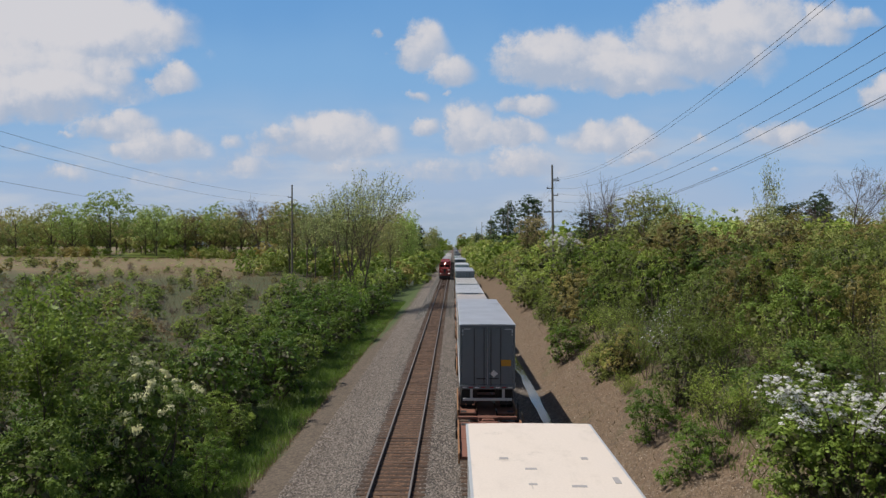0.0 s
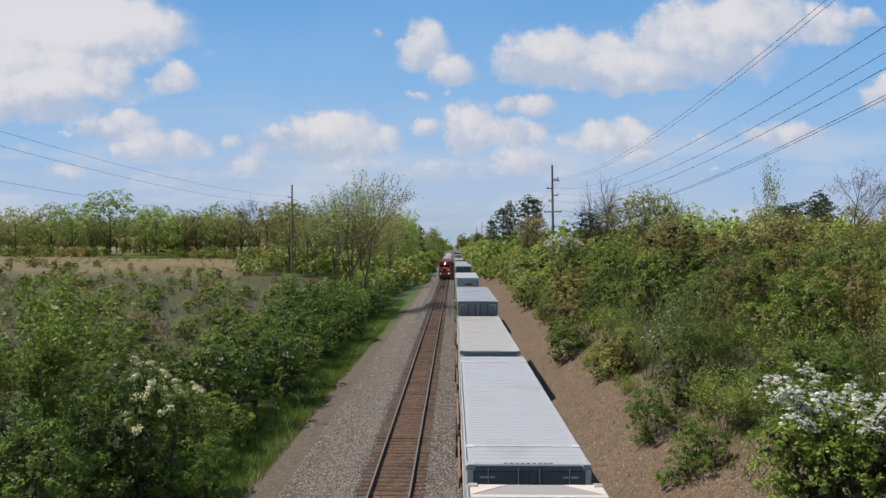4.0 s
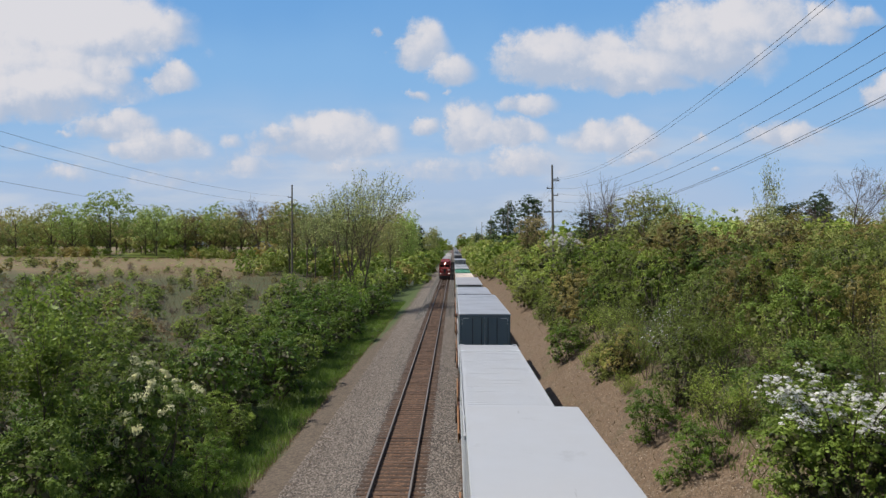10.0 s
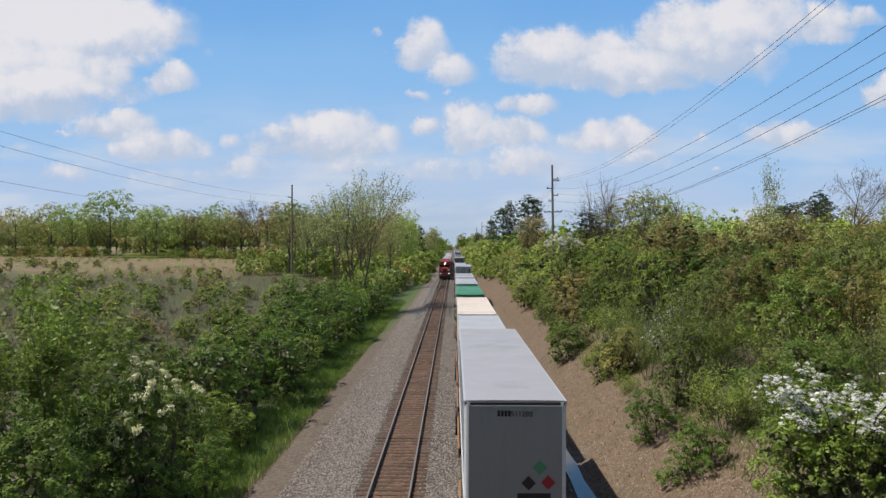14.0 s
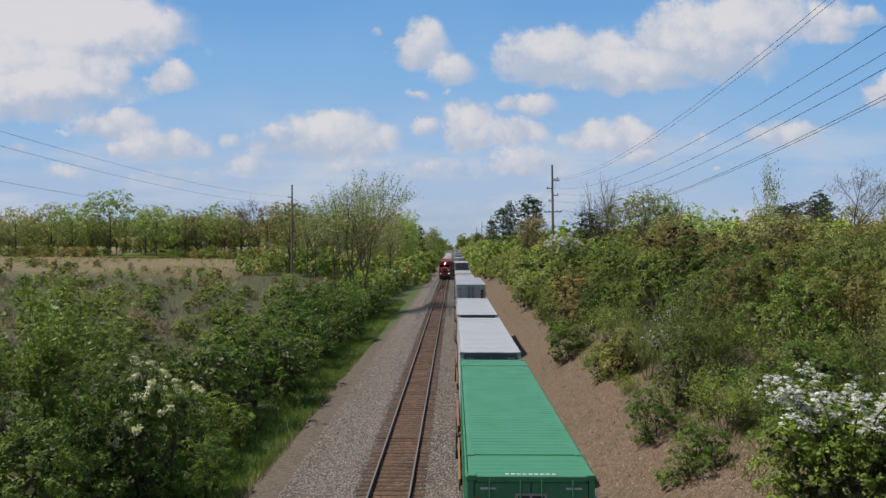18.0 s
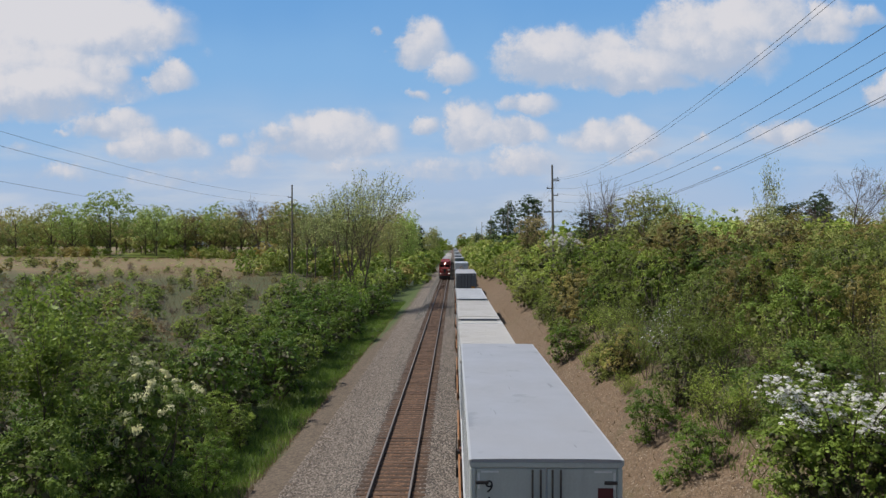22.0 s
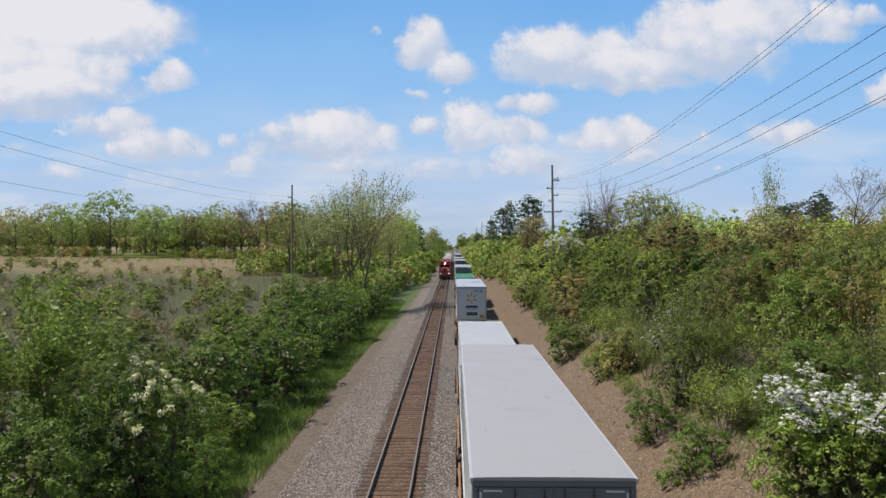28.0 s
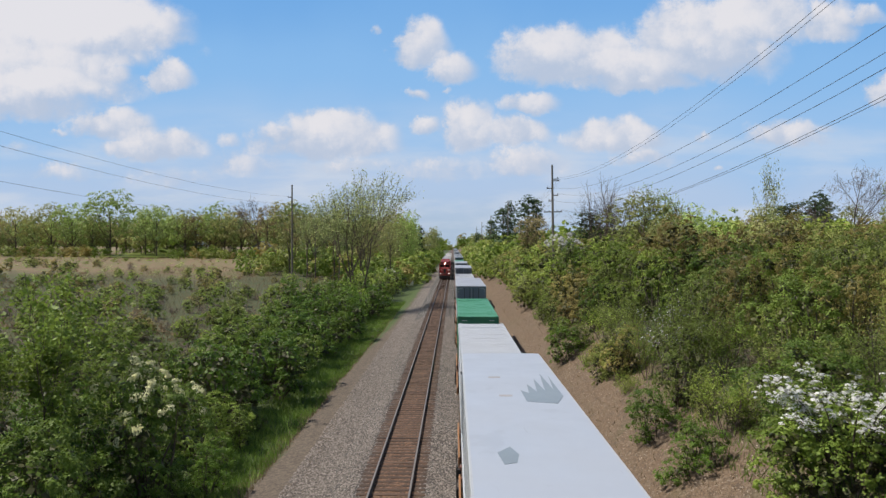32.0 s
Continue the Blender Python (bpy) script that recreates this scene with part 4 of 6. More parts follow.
# ---- the waiting train on the other track ----
def locomotive():
    lo = thing("locomotive", "dark red diesel locomotive with its headlight lit", "locomotive")
    part("underframe", Geo().box(-1.5, 1.5, 0, 21, 1.0, 1.45, 0.03), M_DARK, lo)
    nose = part("nose", Geo().box(-1.0, 1.0, 0.9, 2.7, 1.45, 3.0, 0.12), M_LOCO, lo)
    part("nose_door", Geo().box(-0.3, 0.3, 0.87, 0.905, 1.6, 2.7, 0.01), M_DARK, nose)
    cab = part("cab", Geo().prism([(-1.5, 1.45), (1.5, 1.45), (1.5, 3.9), (1.05, 4.55), (-1.05, 4.55), (-1.5, 3.9)], 2.7, 5.2), M_LOCO, lo)
    for s in (-1, 1):
        part("windscreen", Geo().box(min(s * 0.15, s * 1.25), max(s * 0.15, s * 1.25), 2.66, 2.71, 3.15, 3.75, 0.02), M_GLASS, cab)
        part("number_board", Geo().box(s * 0.75 - 0.25, s * 0.75 + 0.25, 2.62, 2.71, 3.95, 4.2, 0.02), M_DARK, cab)
        part("ditch_light", Geo().tube((s * 1.05, -0.12, 1.62), (s * 1.05, 0.02, 1.62), 0.06, n=12), M_LAMP, lo, "lit ditch light")
        part("hand_rail", Geo().tube((s * 1.45, 0.1, 1.4), (s * 1.45, 0.1, 2.5), 0.025, n=6).tube((s * 1.45, 0.1, 2.5), (s * 1.45, 20.8, 2.5), 0.025, n=6).tube((s * 0.5, 0.1, 2.4), (s * 1.45, 0.1, 2.4), 0.025, n=6), M_INKWHITE, lo)
        part("step", Geo().box(s * 1.35 - 0.2, s * 1.35 + 0.2, 0.0, 0.35, 0.4, 0.46).box(s * 1.35 - 0.2, s * 1.35 + 0.2, 0.0, 0.35, 0.75, 0.8), M_DARK, lo)
    part("headlight", Geo().tube((0, 2.58, 4.05), (0, 2.72, 4.05), 0.17, n=14), M_LAMP, cab, "lit headlight")
    part("long_hood", Geo().box(-0.95, 0.95, 5.2, 20.2, 1.45, 4.35, 0.1), M_LOCO, lo)
    part("fan_housing", Geo().box(-1.3, 1.3, 15.0, 19.5, 3.6, 4.6, 0.1), M_LOCO, lo)
    part("plough", Geo().box(-1.4, 1.4, -0.1, 0.15, 0.15, 0.95, 0.05), M_DARK, lo)
    part("front_stripe", Geo().box(-1.4, 1.4, -0.04, 0.02, 1.0, 1.3, 0.01), M_LOCO, lo)
    part("coupler", Geo().box(-0.2, 0.2, -0.6, 0.0, 0.7, 1.05, 0.04), M_DARK, lo)
    part("fuel_tank", Geo().box(-1.4, 1.4, 7.5, 13.5, 0.4, 1.0, 0.1), M_DARK, lo)
    for y in (3.6, 17.4):
        bg = part("bogie", Geo().box(-1.15, -0.85, y - 2.2, y + 2.2, 0.4, 0.9, 0.05).box(0.85, 1.15, y - 2.2, y + 2.2, 0.4, 0.9, 0.05).box(-0.9, 0.9, y - 0.3, y + 0.3, 0.5, 1.0), M_DARK, lo)
        for dy in (-1.7, 0, 1.7):
            for s in (-1, 1):
                part("wheel", Geo().tube((s * 0.69, y + dy, 0.5), (s * 0.82, y + dy, 0.5), 0.5, n=16), M_RAIL, bg)
    return lo


loco = locomotive()
loco.matrix_basis = pose(LEFT_TRACK, 194.0, 0)
loco_b = copy_thing(loco, pose(LEFT_TRACK, 238.5, 0, 0, 0, 180))
for o in loco_b.children_recursive:
    if "lit" in o.get("label", ""):
        o.data = o.data.copy()
        o.data.materials[0] = M_GLASS
        o["label"] = "unlit lamp"
tagged(loco_b, "dark red diesel locomotive coupled behind the leading one")
_y = 240.0
for k in range(9):
    car = copy_thing(CARS[min(CARS, key=lambda q: abs(q[0] - 17.0) + 5 * (q[2] != (True, True)) + 5 * (q[3] < 1.6))], pose(LEFT_TRACK, _y, 0))
    tagged(car, group="cars of the waiting train")
    box = copy_thing(PROTO[["c_white", "c_pink", "c_white_dark", "c_cream"][k % 4]], pose(LEFT_TRACK, _y + 0.6, 0))
    tagged(box, group="freight on the waiting train")
    _y += 17.4


# ---- pole lines ----
def cable(a, b, sag, r=0.012, n=14):
    g = Geo()
    pts = [Vector(a).lerp(Vector(b), i / n) - Vector((0, 0, sag * 4 * (i / n) * (1 - i / n))) for i in range(n + 1)]
    return g.pipe(pts, [r] * len(pts), 5)


ARMS_R = [(18.4, 0.75), (18.15, 0.95), (17.1, -0.75), (16.1, 0.75), (15.3, -0.5), (13.85, 1.2), (13.85, 0.6)]
# the nearest pole, on higher ground, carries them at its own heights
ARMS_NEAR = [(20.5, 0.75), (20.4, 0.95), (16.55, -0.75), (16.75, 0.75), (15.45, -0.5), (15.5, 1.2), (15.3, 0.6)]
ARMS_L = [(17.9, -0.75), (16.5, 0.75), (14.5, -0.75)]


def pole(top, base, arms, cross):
    p = thing("utility_pole", "weathered wooden power pole with short insulator arms", "utility pole", "power poles")
    part("shaft", Geo().tube((0, 0, base - 1.0), (0, 0, top), 0.21, 0.13, n=10), M_POLE, p)
    for z, dx in arms:
        if dx and z != cross:
            arm = part("arm", Geo().box(min(0, dx), max(0, dx), -0.06, 0.06, z - 0.08, z + 0.05), M_POLE, p)
            part("insulator", Geo().tube((dx, 0, z + 0.02), (dx, 0, z + 0.26), 0.07, 0.04, n=8), M_DARK, arm)
    if cross:
        arm = part("crossarm", Geo().box(-1.25, 1.3, -0.06, 0.06, cross - 0.18, cross - 0.04), M_POLE, p)
        for dx in (-1.1, -0.5, 0.6, 1.2):
            part("insulator", Geo().tube((dx, 0, cross - 0.04), (dx, 0, cross + 0.14), 0.05, 0.03, n=8), M_DARK, arm)
    return p


RIGHT_Y = [14.0, 105.0, 196.0, 287.0, 378.0, 469.0]
pole(21.9, 3.6, ARMS_NEAR, 15.5).matrix_basis = pose(14.2, RIGHT_Y[0], 0)
p0 = pole(20.4, 3.6, ARMS_R, 13.85)
p0.matrix_basis = pose(14.2, RIGHT_Y[1], 0, 0, -0.8, 0)
for y in RIGHT_Y[2:]:
    copy_thing(p0, pose(14.2, y, 0, 0, 0.5, 0))
LEFT_Y = [20.0, 137.0, 228.0, 319.0]
p0 = pole(20.2, 0.5, ARMS_L, 0)
p0.matrix_basis = pose(-30, LEFT_Y[0], 0)
for y in LEFT_Y[1:]:
    copy_thing(p0, pose(-30 if y < 200 else -28, y, 0))
for ys, x, arms, near, sag in ((RIGHT_Y, 14.2, ARMS_R, ARMS_NEAR, 2.4), (LEFT_Y, -30, ARMS_L, ARMS_L, 1.7)):
    for a, b in zip([ys[0] - 91.0] + ys, ys):
        for far_arm, near_arm in zip(arms, near):
            za, zb = [(near_arm if y < 40 else far_arm)[0] + 0.2 for y in (a, b)]
            line = cable((x + far_arm[1], a, za), (x + far_arm[1], b, zb), sag).mesh("power_line", M_WIRE)
            tagged(new("power_line", line), "thin sagging grey power line", "cable", "power lines")


# ---- clouds: one far sheet of sky that drifts towards the camera ----
SHEET_Y = 3600.0
CLOUDS = []


def put_cloud(u, v, half, height, power=1.0):
    """u, v: tangents to the right of and above the track's end."""
    CLOUDS.append((u * SHEET_Y, v * SHEET_Y, half * 1.14 * SHEET_Y, height * 1.14 * SHEET_Y, power))


CLOUD_BANKS = (
        (-0.545, 0.222, 0.120, 0.105, 0.95), (-0.475, 0.262, 0.095, 0.085, 0.80), (-0.590, 0.200, 0.130, 0.080, 0.80),
        (-0.556, 0.252, 0.170, 0.100, 0.45), (-0.540, 0.286, 0.160, 0.075, 1.10), (-0.580, 0.185, 0.110, 0.052, 0.85), (-0.480, 0.205, 0.080, 0.045, 0.60),
        (-0.460, 0.276, 0.115, 0.055, 1.10), (-0.514, 0.245, 0.145, 0.076, 0.35), (-0.552, 0.185, 0.088, 0.047, 0.75), (-0.448, 0.222, 0.018, 0.031, 0.70),
        (-0.380, 0.216, 0.035, 0.035, 0.95), (-0.418, 0.219, 0.011, 0.011, 0.50), (-0.598, 0.174, 0.038, 0.031, 0.50), (-0.456, 0.151, 0.061, 0.032, 1.00),
        (-0.399, 0.122, 0.073, 0.031, 1.00), (-0.527, 0.150, 0.012, 0.007, 0.45), (-0.296, 0.135, 0.018, 0.014, 0.45), (-0.170, 0.131, 0.105, 0.047, 1.00),
        (-0.231, 0.144, 0.038, 0.023, 0.70), (-0.277, 0.100, 0.053, 0.027, 0.42), (-0.521, 0.092, 0.053, 0.018, 0.40), (-0.369, 0.085, 0.053, 0.017, 0.38),
        (-0.594, 0.126, 0.031, 0.014, 0.40), (-0.140, 0.100, 0.061, 0.017, 0.40), (-0.044, 0.254, 0.040, 0.049, 1.00), (-0.001, 0.222, 0.035, 0.032, 0.90),
        (-0.105, 0.280, 0.010, 0.011, 0.70), (-0.048, 0.193, 0.015, 0.013, 0.70), (-0.010, 0.204, 0.007, 0.005, 0.45), (0.150, 0.233, 0.103, 0.057, 1.15),
        (0.234, 0.215, 0.103, 0.038, 1.00), (0.334, 0.245, 0.103, 0.088, 1.10), (0.402, 0.283, 0.084, 0.061, 1.00), (0.494, 0.283, 0.046, 0.046, 0.85),
        (0.536, 0.294, 0.035, 0.023, 0.75), (0.101, 0.182, 0.041, 0.024, 0.90), (0.022, 0.143, 0.038, 0.052, 1.00), (-0.037, 0.152, 0.023, 0.018, 0.70),
        (0.083, 0.142, 0.050, 0.029, 0.95), (0.218, 0.133, 0.070, 0.034, 0.95), (0.097, 0.100, 0.055, 0.031, 0.70), (0.250, 0.109, 0.038, 0.017, 0.60),
        (0.330, 0.138, 0.011, 0.010, 0.50), (0.439, 0.139, 0.055, 0.027, 0.85), (0.486, 0.152, 0.021, 0.008, 0.40), (0.582, 0.193, 0.044, 0.034, 1.00),
        (0.350, 0.102, 0.007, 0.005, 0.50), (-0.018, 0.094, 0.084, 0.020, 0.40))
for u, v, half, height, power in CLOUD_BANKS:
    put_cloud(u, v, half, height, power)
_s = Geo().add([(-3300, 0, -60), (3300, 0, -60), (3300, 0, 2400), (-3300, 0, 2400)], [(0, 1, 2, 3)])
sheet = tagged(new("backdrop", _s.mesh("backdrop", cloud_material(CLOUDS))), "bright cumulus clouds in a hazy blue sky", "sky", kind="structure")


# ---- plants ----
rng = np.random.default_rng(7)


def unit(n, up=-1.0):
    """Random directions with z of at least up."""
    z = rng.uniform(up, 1, n)
    a = rng.uniform(0, math.tau, n)
    r = np.sqrt(1 - z * z)
    return np.stack([r * np.cos(a), r * np.sin(a), z], 1)


def blades(c, nrm, size, slim=0.55):
    """Diamond leaves at points, facing the normals; returns (n, 4, 3)."""
    n = len(c)
    nrm = nrm / (np.linalg.norm(nrm, axis=1)[:, None] + 1e-9)
    a = np.cross(nrm, unit(n))
    a /= np.linalg.norm(a, axis=1)[:, None] + 1e-9
    b = np.cross(nrm, a)
    s = (size * rng.uniform(0.6, 1.35, n))[:, None]
    a, b = a * s, b * s * slim
    return np.stack([c - a, c + b * 0.9, c + a, c - b], 1)


def leaves(centres, per, spread, size, normals=None, slim=0.55):
    """Leaves scattered round centres."""
    n = len(centres) * per
    c = np.repeat(centres, per, 0) + rng.normal(0, 1, (n, 3)) * spread
    nrm = unit(n, -0.2) * 0.7 + np.array([0, 0, 0.3])
    if normals is not None:
        nrm = nrm + 0.75 * np.repeat(normals, per, 0)
    return blades(c, nrm, size, slim)


def tufted(p, d, per, radius, size, slim=0.55, lift=0.35):
    """Leaves in small domed sprays whose undersides stay open."""
    m = len(p)
    n = m * per
    q = unit(n) + 0.75 * np.repeat(d, per, 0) + np.array([0, 0, lift])
    q /= np.linalg.norm(q, axis=1)[:, None] + 1e-9
    r = np.repeat(radius * rng.uniform(0.55, 1.45, m), per) * rng.uniform(0.62, 1.06, n)
    c = np.repeat(p, per, 0) + q * r[:, None] * np.array([1, 1, 0.72])
    return blades(c, q + 0.5 * unit(n, -0.3) + np.array([0, 0, 0.12]), size, slim)


def shoots(p, d, n, per, length, size):
    """Leafy shoots that stand out of a crown."""
    top = np.flatnonzero(d[:, 2] > 0.05)
    k = top[rng.integers(len(top), size=n)]
    way = 0.55 * d[k] + 0.5 * unit(n) + np.array([0, 0, 0.75])
    way /= np.linalg.norm(way, axis=1)[:, None]
    f = np.tile(np.linspace(0.1, 1.0, per), n)[:, None]
    c = np.repeat(p[k], per, 0) + np.repeat(way * (length * rng.uniform(0.5, 1.3, n))[:, None], per, 0) * f
    return blades(c + rng.normal(0, 0.045, c.shape), unit(n * per, -0.2) + 0.4 * np.repeat(way, per, 0), size)


def lobes_of(h, r, k):
    """Ellipsoids that make up a crown."""
    out = []
    for i in range(k):
        ang = math.tau * i / k + rng.uniform(-0.6, 0.6)
        q = r * rng.uniform(0.35, 0.75)
        z = h * (0.13 + 0.68 * ((i * 0.618) % 1.0))
        s = r * rng.uniform(0.24, 0.52)
        out.append((q * math.cos(ang), q * math.sin(ang), z, s, s, s * rng.uniform(0.75, 1.15)))
    out.append((r * rng.uniform(-0.25, 0.25), r * rng.uniform(-0.25, 0.25), h * 0.74, r * 0.42, r * 0.42, h * 0.25))
    return out


def shell(lobes, n):
    """Points and outward normals near the skins of the lobes, none deep inside another lobe."""
    w = np.array([l[3] * l[3] for l in lobes])
    choice = rng.choice(len(lobes), n, p=w / w.sum())
    L = np.array(lobes)[choice]
    d = unit(n, -0.55)
    rr = rng.uniform(0.84, 1.08, n)[:, None]
    p = L[:, :3] + d * L[:, 3:] * rr
    keep = np.ones(n, bool)
    for l in lobes:
        q = (p - np.array(l[:3])) / np.array(l[3:])
        keep &= (q * q).sum(1) > 0.45
    keep &= p[:, 2] > 0.1
    return p[keep], d[keep]


def core(lobes, n, size):
    """Larger leaves deep inside the lobes, which close the crown."""
    L = np.array(lobes)[rng.integers(len(lobes), size=n)]
    d = unit(n, -0.6)
    p = L[:, :3] + d * L[:, 3:] * rng.uniform(0.3, 0.78, n)[:, None]
    p[:, 2] = np.maximum(p[:, 2], 0.15)
    return leaves(p, 1, 0.02, size, d, 0.8)


def limb(g, a, b, r0, r1, bend=0.15, n=3, sides=5):
    """A bent tapered branch."""
    a, b = Vector(a), Vector(b)
    off = Vector(unit(1)[0]) * (b - a).length * bend
    g.pipe([a.lerp(b, i / n) + off * math.sin(math.pi * i / n) for i in range(n + 1)], [r0 + (r1 - r0) * i / n for i in range(n + 1)], sides)


def fork(g, tips, p, d, ln, r, depth, spread, lift, kids, sides=4, low=0.4):
    """A branch that goes on and forks; tips gathers the last twigs."""
    p, d = Vector(p), Vector(d).normalized()
    q = p + d * ln
    mid = p + d * ln * 0.5 + Vector(unit(1)[0]) * ln * 0.07
    g.pipe([p, mid, q], [r, r * 0.8, r * 0.62], sides)
    if depth == 0:
        tips.append((p[:], q[:]))
        return
    for k in range(kids + 1):
        side = Vector(unit(1)[0])
        side = side - d * side.dot(d)
        f = 1.0 if k == 0 else rng.uniform(low, 0.97)
        nd = d * (1.0 if k == 0 else 0.6) + side * spread * (0.35 if k == 0 else 1.0) + Vector((0, 0, lift))
        fork(g, tips, p.lerp(q, f), nd, ln * (rng.uniform(0.6, 0.76) if k == 0 else rng.uniform(0.55, 0.85)), r * (0.62 if k == 0 else 0.45), depth - 1, spread, lift, kids, max(3, sides - 1), 0.3)


def along(tips, per, spread, size, slim=0.55, share=1.0):
    """Leaves on the last twigs; share of the twigs in leaf."""
    T = np.array(tips)
    T = T[rng.random(len(T)) < share] if share < 1 else T
    n = len(T) * per
    a, b = np.repeat(T[:, 0], per, 0), np.repeat(T[:, 1], per, 0)
    c = a + (b - a) * rng.uniform(-0.1, 1.12, n)[:, None] + rng.normal(0, 1, (n, 3)) * spread
    return blades(c, unit(n, -0.2) + np.array([0, 0, 0.35]), size, slim)


def shrub(name, label, leaf, h, r, subs, per, radius, size, lobe_count=9, extra=None, bark_mat=None, group="shrubs", shoot_n=26, slim=0.75, inner=1.0):
    """A rounded shrub: stems, many small sprays of leaves, shoots at the top."""
    t = thing(name, label, "shrub", group)
    lobes = lobes_of(h, r, lobe_count)
    g = Geo()
    for l in lobes:
        limb(g, (rng.uniform(-0.2, 0.2), rng.uniform(-0.2, 0.2), -0.3), (l[0], l[1], l[2] + l[5] * 0.3), 0.04 + 0.007 * h, 0.012, 0.12)
    part("stem", g, bark_mat or M_BARK, t)
    p, d = shell(lobes, subs)
    Q = [tufted(p, d, per, radius, size, slim), core(lobes, int(subs * 2.0 * inner), size * 1.5)]
    if shoot_n:
        Q.append(shoots(p, d, shoot_n, 13, 0.13 * h + 0.15, size))
    part("crown", quads("crown", np.concatenate(Q), M_LEAF[leaf]), None, t)
    # dark pieces added inside the crown to deepen the shade between sprays
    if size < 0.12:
        tagged(part("inner_growth", quads("inner_growth", core(lobes, int(subs * 3.0 * inner), size * 2.2), M_LEAF["inner"]), None, t, "dark leaf pieces added inside the crown as shade"), kind="stuff")
    if extra:
        mat, count, per_n, sz = extra
        keep = [l for l in lobes if l[2] > h * 0.5] or lobes
        p, d = shell(keep, count)
        sel = d[:, 2] > 0.0
        part("blossom", quads("blossom", tufted(p[sel] + d[sel] * 0.16, d[sel], per_n, 0.16, sz, 0.8), M_LEAF[mat]), None, t, "pale blossom")
    return t


def airy_shrub(label, leaf, h, per, size, spread=0.1, stems=9, share=1.0, name="shrub", group="shrubs", depth=2, fan=0.55, bloom=None, slim=0.55, bark_mat=None):
    """An upright shrub of many thin stems with young leaves along the twigs."""
    t = thing(name, label, "shrub", group)
    g, tips = Geo(), []
    for i in range(stems):
        a = i * 2.4 + rng.uniform(-0.4, 0.4)
        q = fan * rng.uniform(0.25, 1.2)
        fork(g, tips, (0.2 * math.cos(a), 0.2 * math.sin(a), -0.25), (q * math.cos(a), q * math.sin(a), 1.0), h * rng.uniform(0.36, 0.5), 0.028, depth, 0.6, 0.22, 3, 4, 0.35)
    part("wood", g, bark_mat or M_TWIG, t)
    if per:
        part("foliage", quads("foliage", along(tips, per, spread, size, slim, share), M_LEAF[leaf]), None, t)
    if bloom:
        mat, per_n, sz, part_n = bloom
        part("blossom", quads("blossom", along([q for q in tips if q[1][2] > h * 0.35], per_n, 0.05, sz, 0.8, part_n), M_LEAF[mat]), None, t, "white blossom")
    return t


def tree(name, label, leaf, h, depth, per, size, spread, trunk_r=0.16, fan=0.6, lift=0.1, kids=3, share=1.0, group="trees", bark_mat=None, slim=0.7, stems=1, lean=(0, 0), clear=0.5, trunk=0.3):
    """A forking tree with leaves on its last twigs."""
    t = thing(name, label, "tree", group)
    g, tips = Geo(), []
    for i in range(stems):
        a = i * 2.1
        d = (lean[0] + (0.22 * math.cos(a) if stems > 1 else 0.03), lean[1] + (0.22 * math.sin(a) if stems > 1 else 0.0), 1.0)
        fork(g, tips, (0.25 * math.cos(a) * (stems > 1), 0.25 * math.sin(a) * (stems > 1), -0.5), d, h * trunk * rng.uniform(0.9, 1.1), trunk_r, depth, fan, lift, kids, 6, clear)
    part("trunk", g, bark_mat or M_BARK, t)
    if per:
        part("crown", quads("crown", along(tips, per, spread, size, slim, share), M_LEAF[leaf]), None, t)
    return t


def crowned(label, leaf, h, r, subs, per, size, low=0.3, count=15, gap=1.0):
    """A broad tree: trunk, limbs, and a domed crown of separate leafy masses."""
    t = thing("deciduous_tree", label, "tree", "trees")
    g = Geo()
    limb(g, (0, 0, -0.5), (0, 0, h * 0.7), 0.24, 0.09, 0.02, 5, 7)
    lobes = []
    mid, half = h * (1 + low) / 2, h * (1 - low) / 2
    for i in range(count):
        u = -0.85 + 1.75 * (i + 0.5) / count
        a = i * 2.4 + rng.uniform(-0.5, 0.5)
        q = r * math.sqrt(max(0.05, 1 - u * u)) * rng.uniform(0.5, 0.85)
        s = r * rng.uniform(0.32, 0.5) * gap
        c = (q * math.cos(a), q * math.sin(a), mid + u * half * 0.85)
        lobes.append((*c, s, s, s * rng.uniform(0.7, 1.0)))
        limb(g, (0, 0, max(h * 0.16, c[2] - 0.3 * h)), c, 0.09, 0.025, 0.12, 3, 5)
        for _ in range(2):
            d = unit(1, -0.2)[0]
            limb(g, c, [c[k] + d[k] * s * 1.1 for k in range(3)], 0.025, 0.01, 0.1, 2, 3)
    part("trunk", g, M_BARK, t)
    p, d = shell(lobes, subs)
    Q = [tufted(p, d, per, 0.14 * r, size, 0.75), core(lobes, int(subs * 2.0), size * 1.5)]
    part("crown", quads("crown", np.concatenate(Q), M_LEAF[leaf]), None, t)
    return t


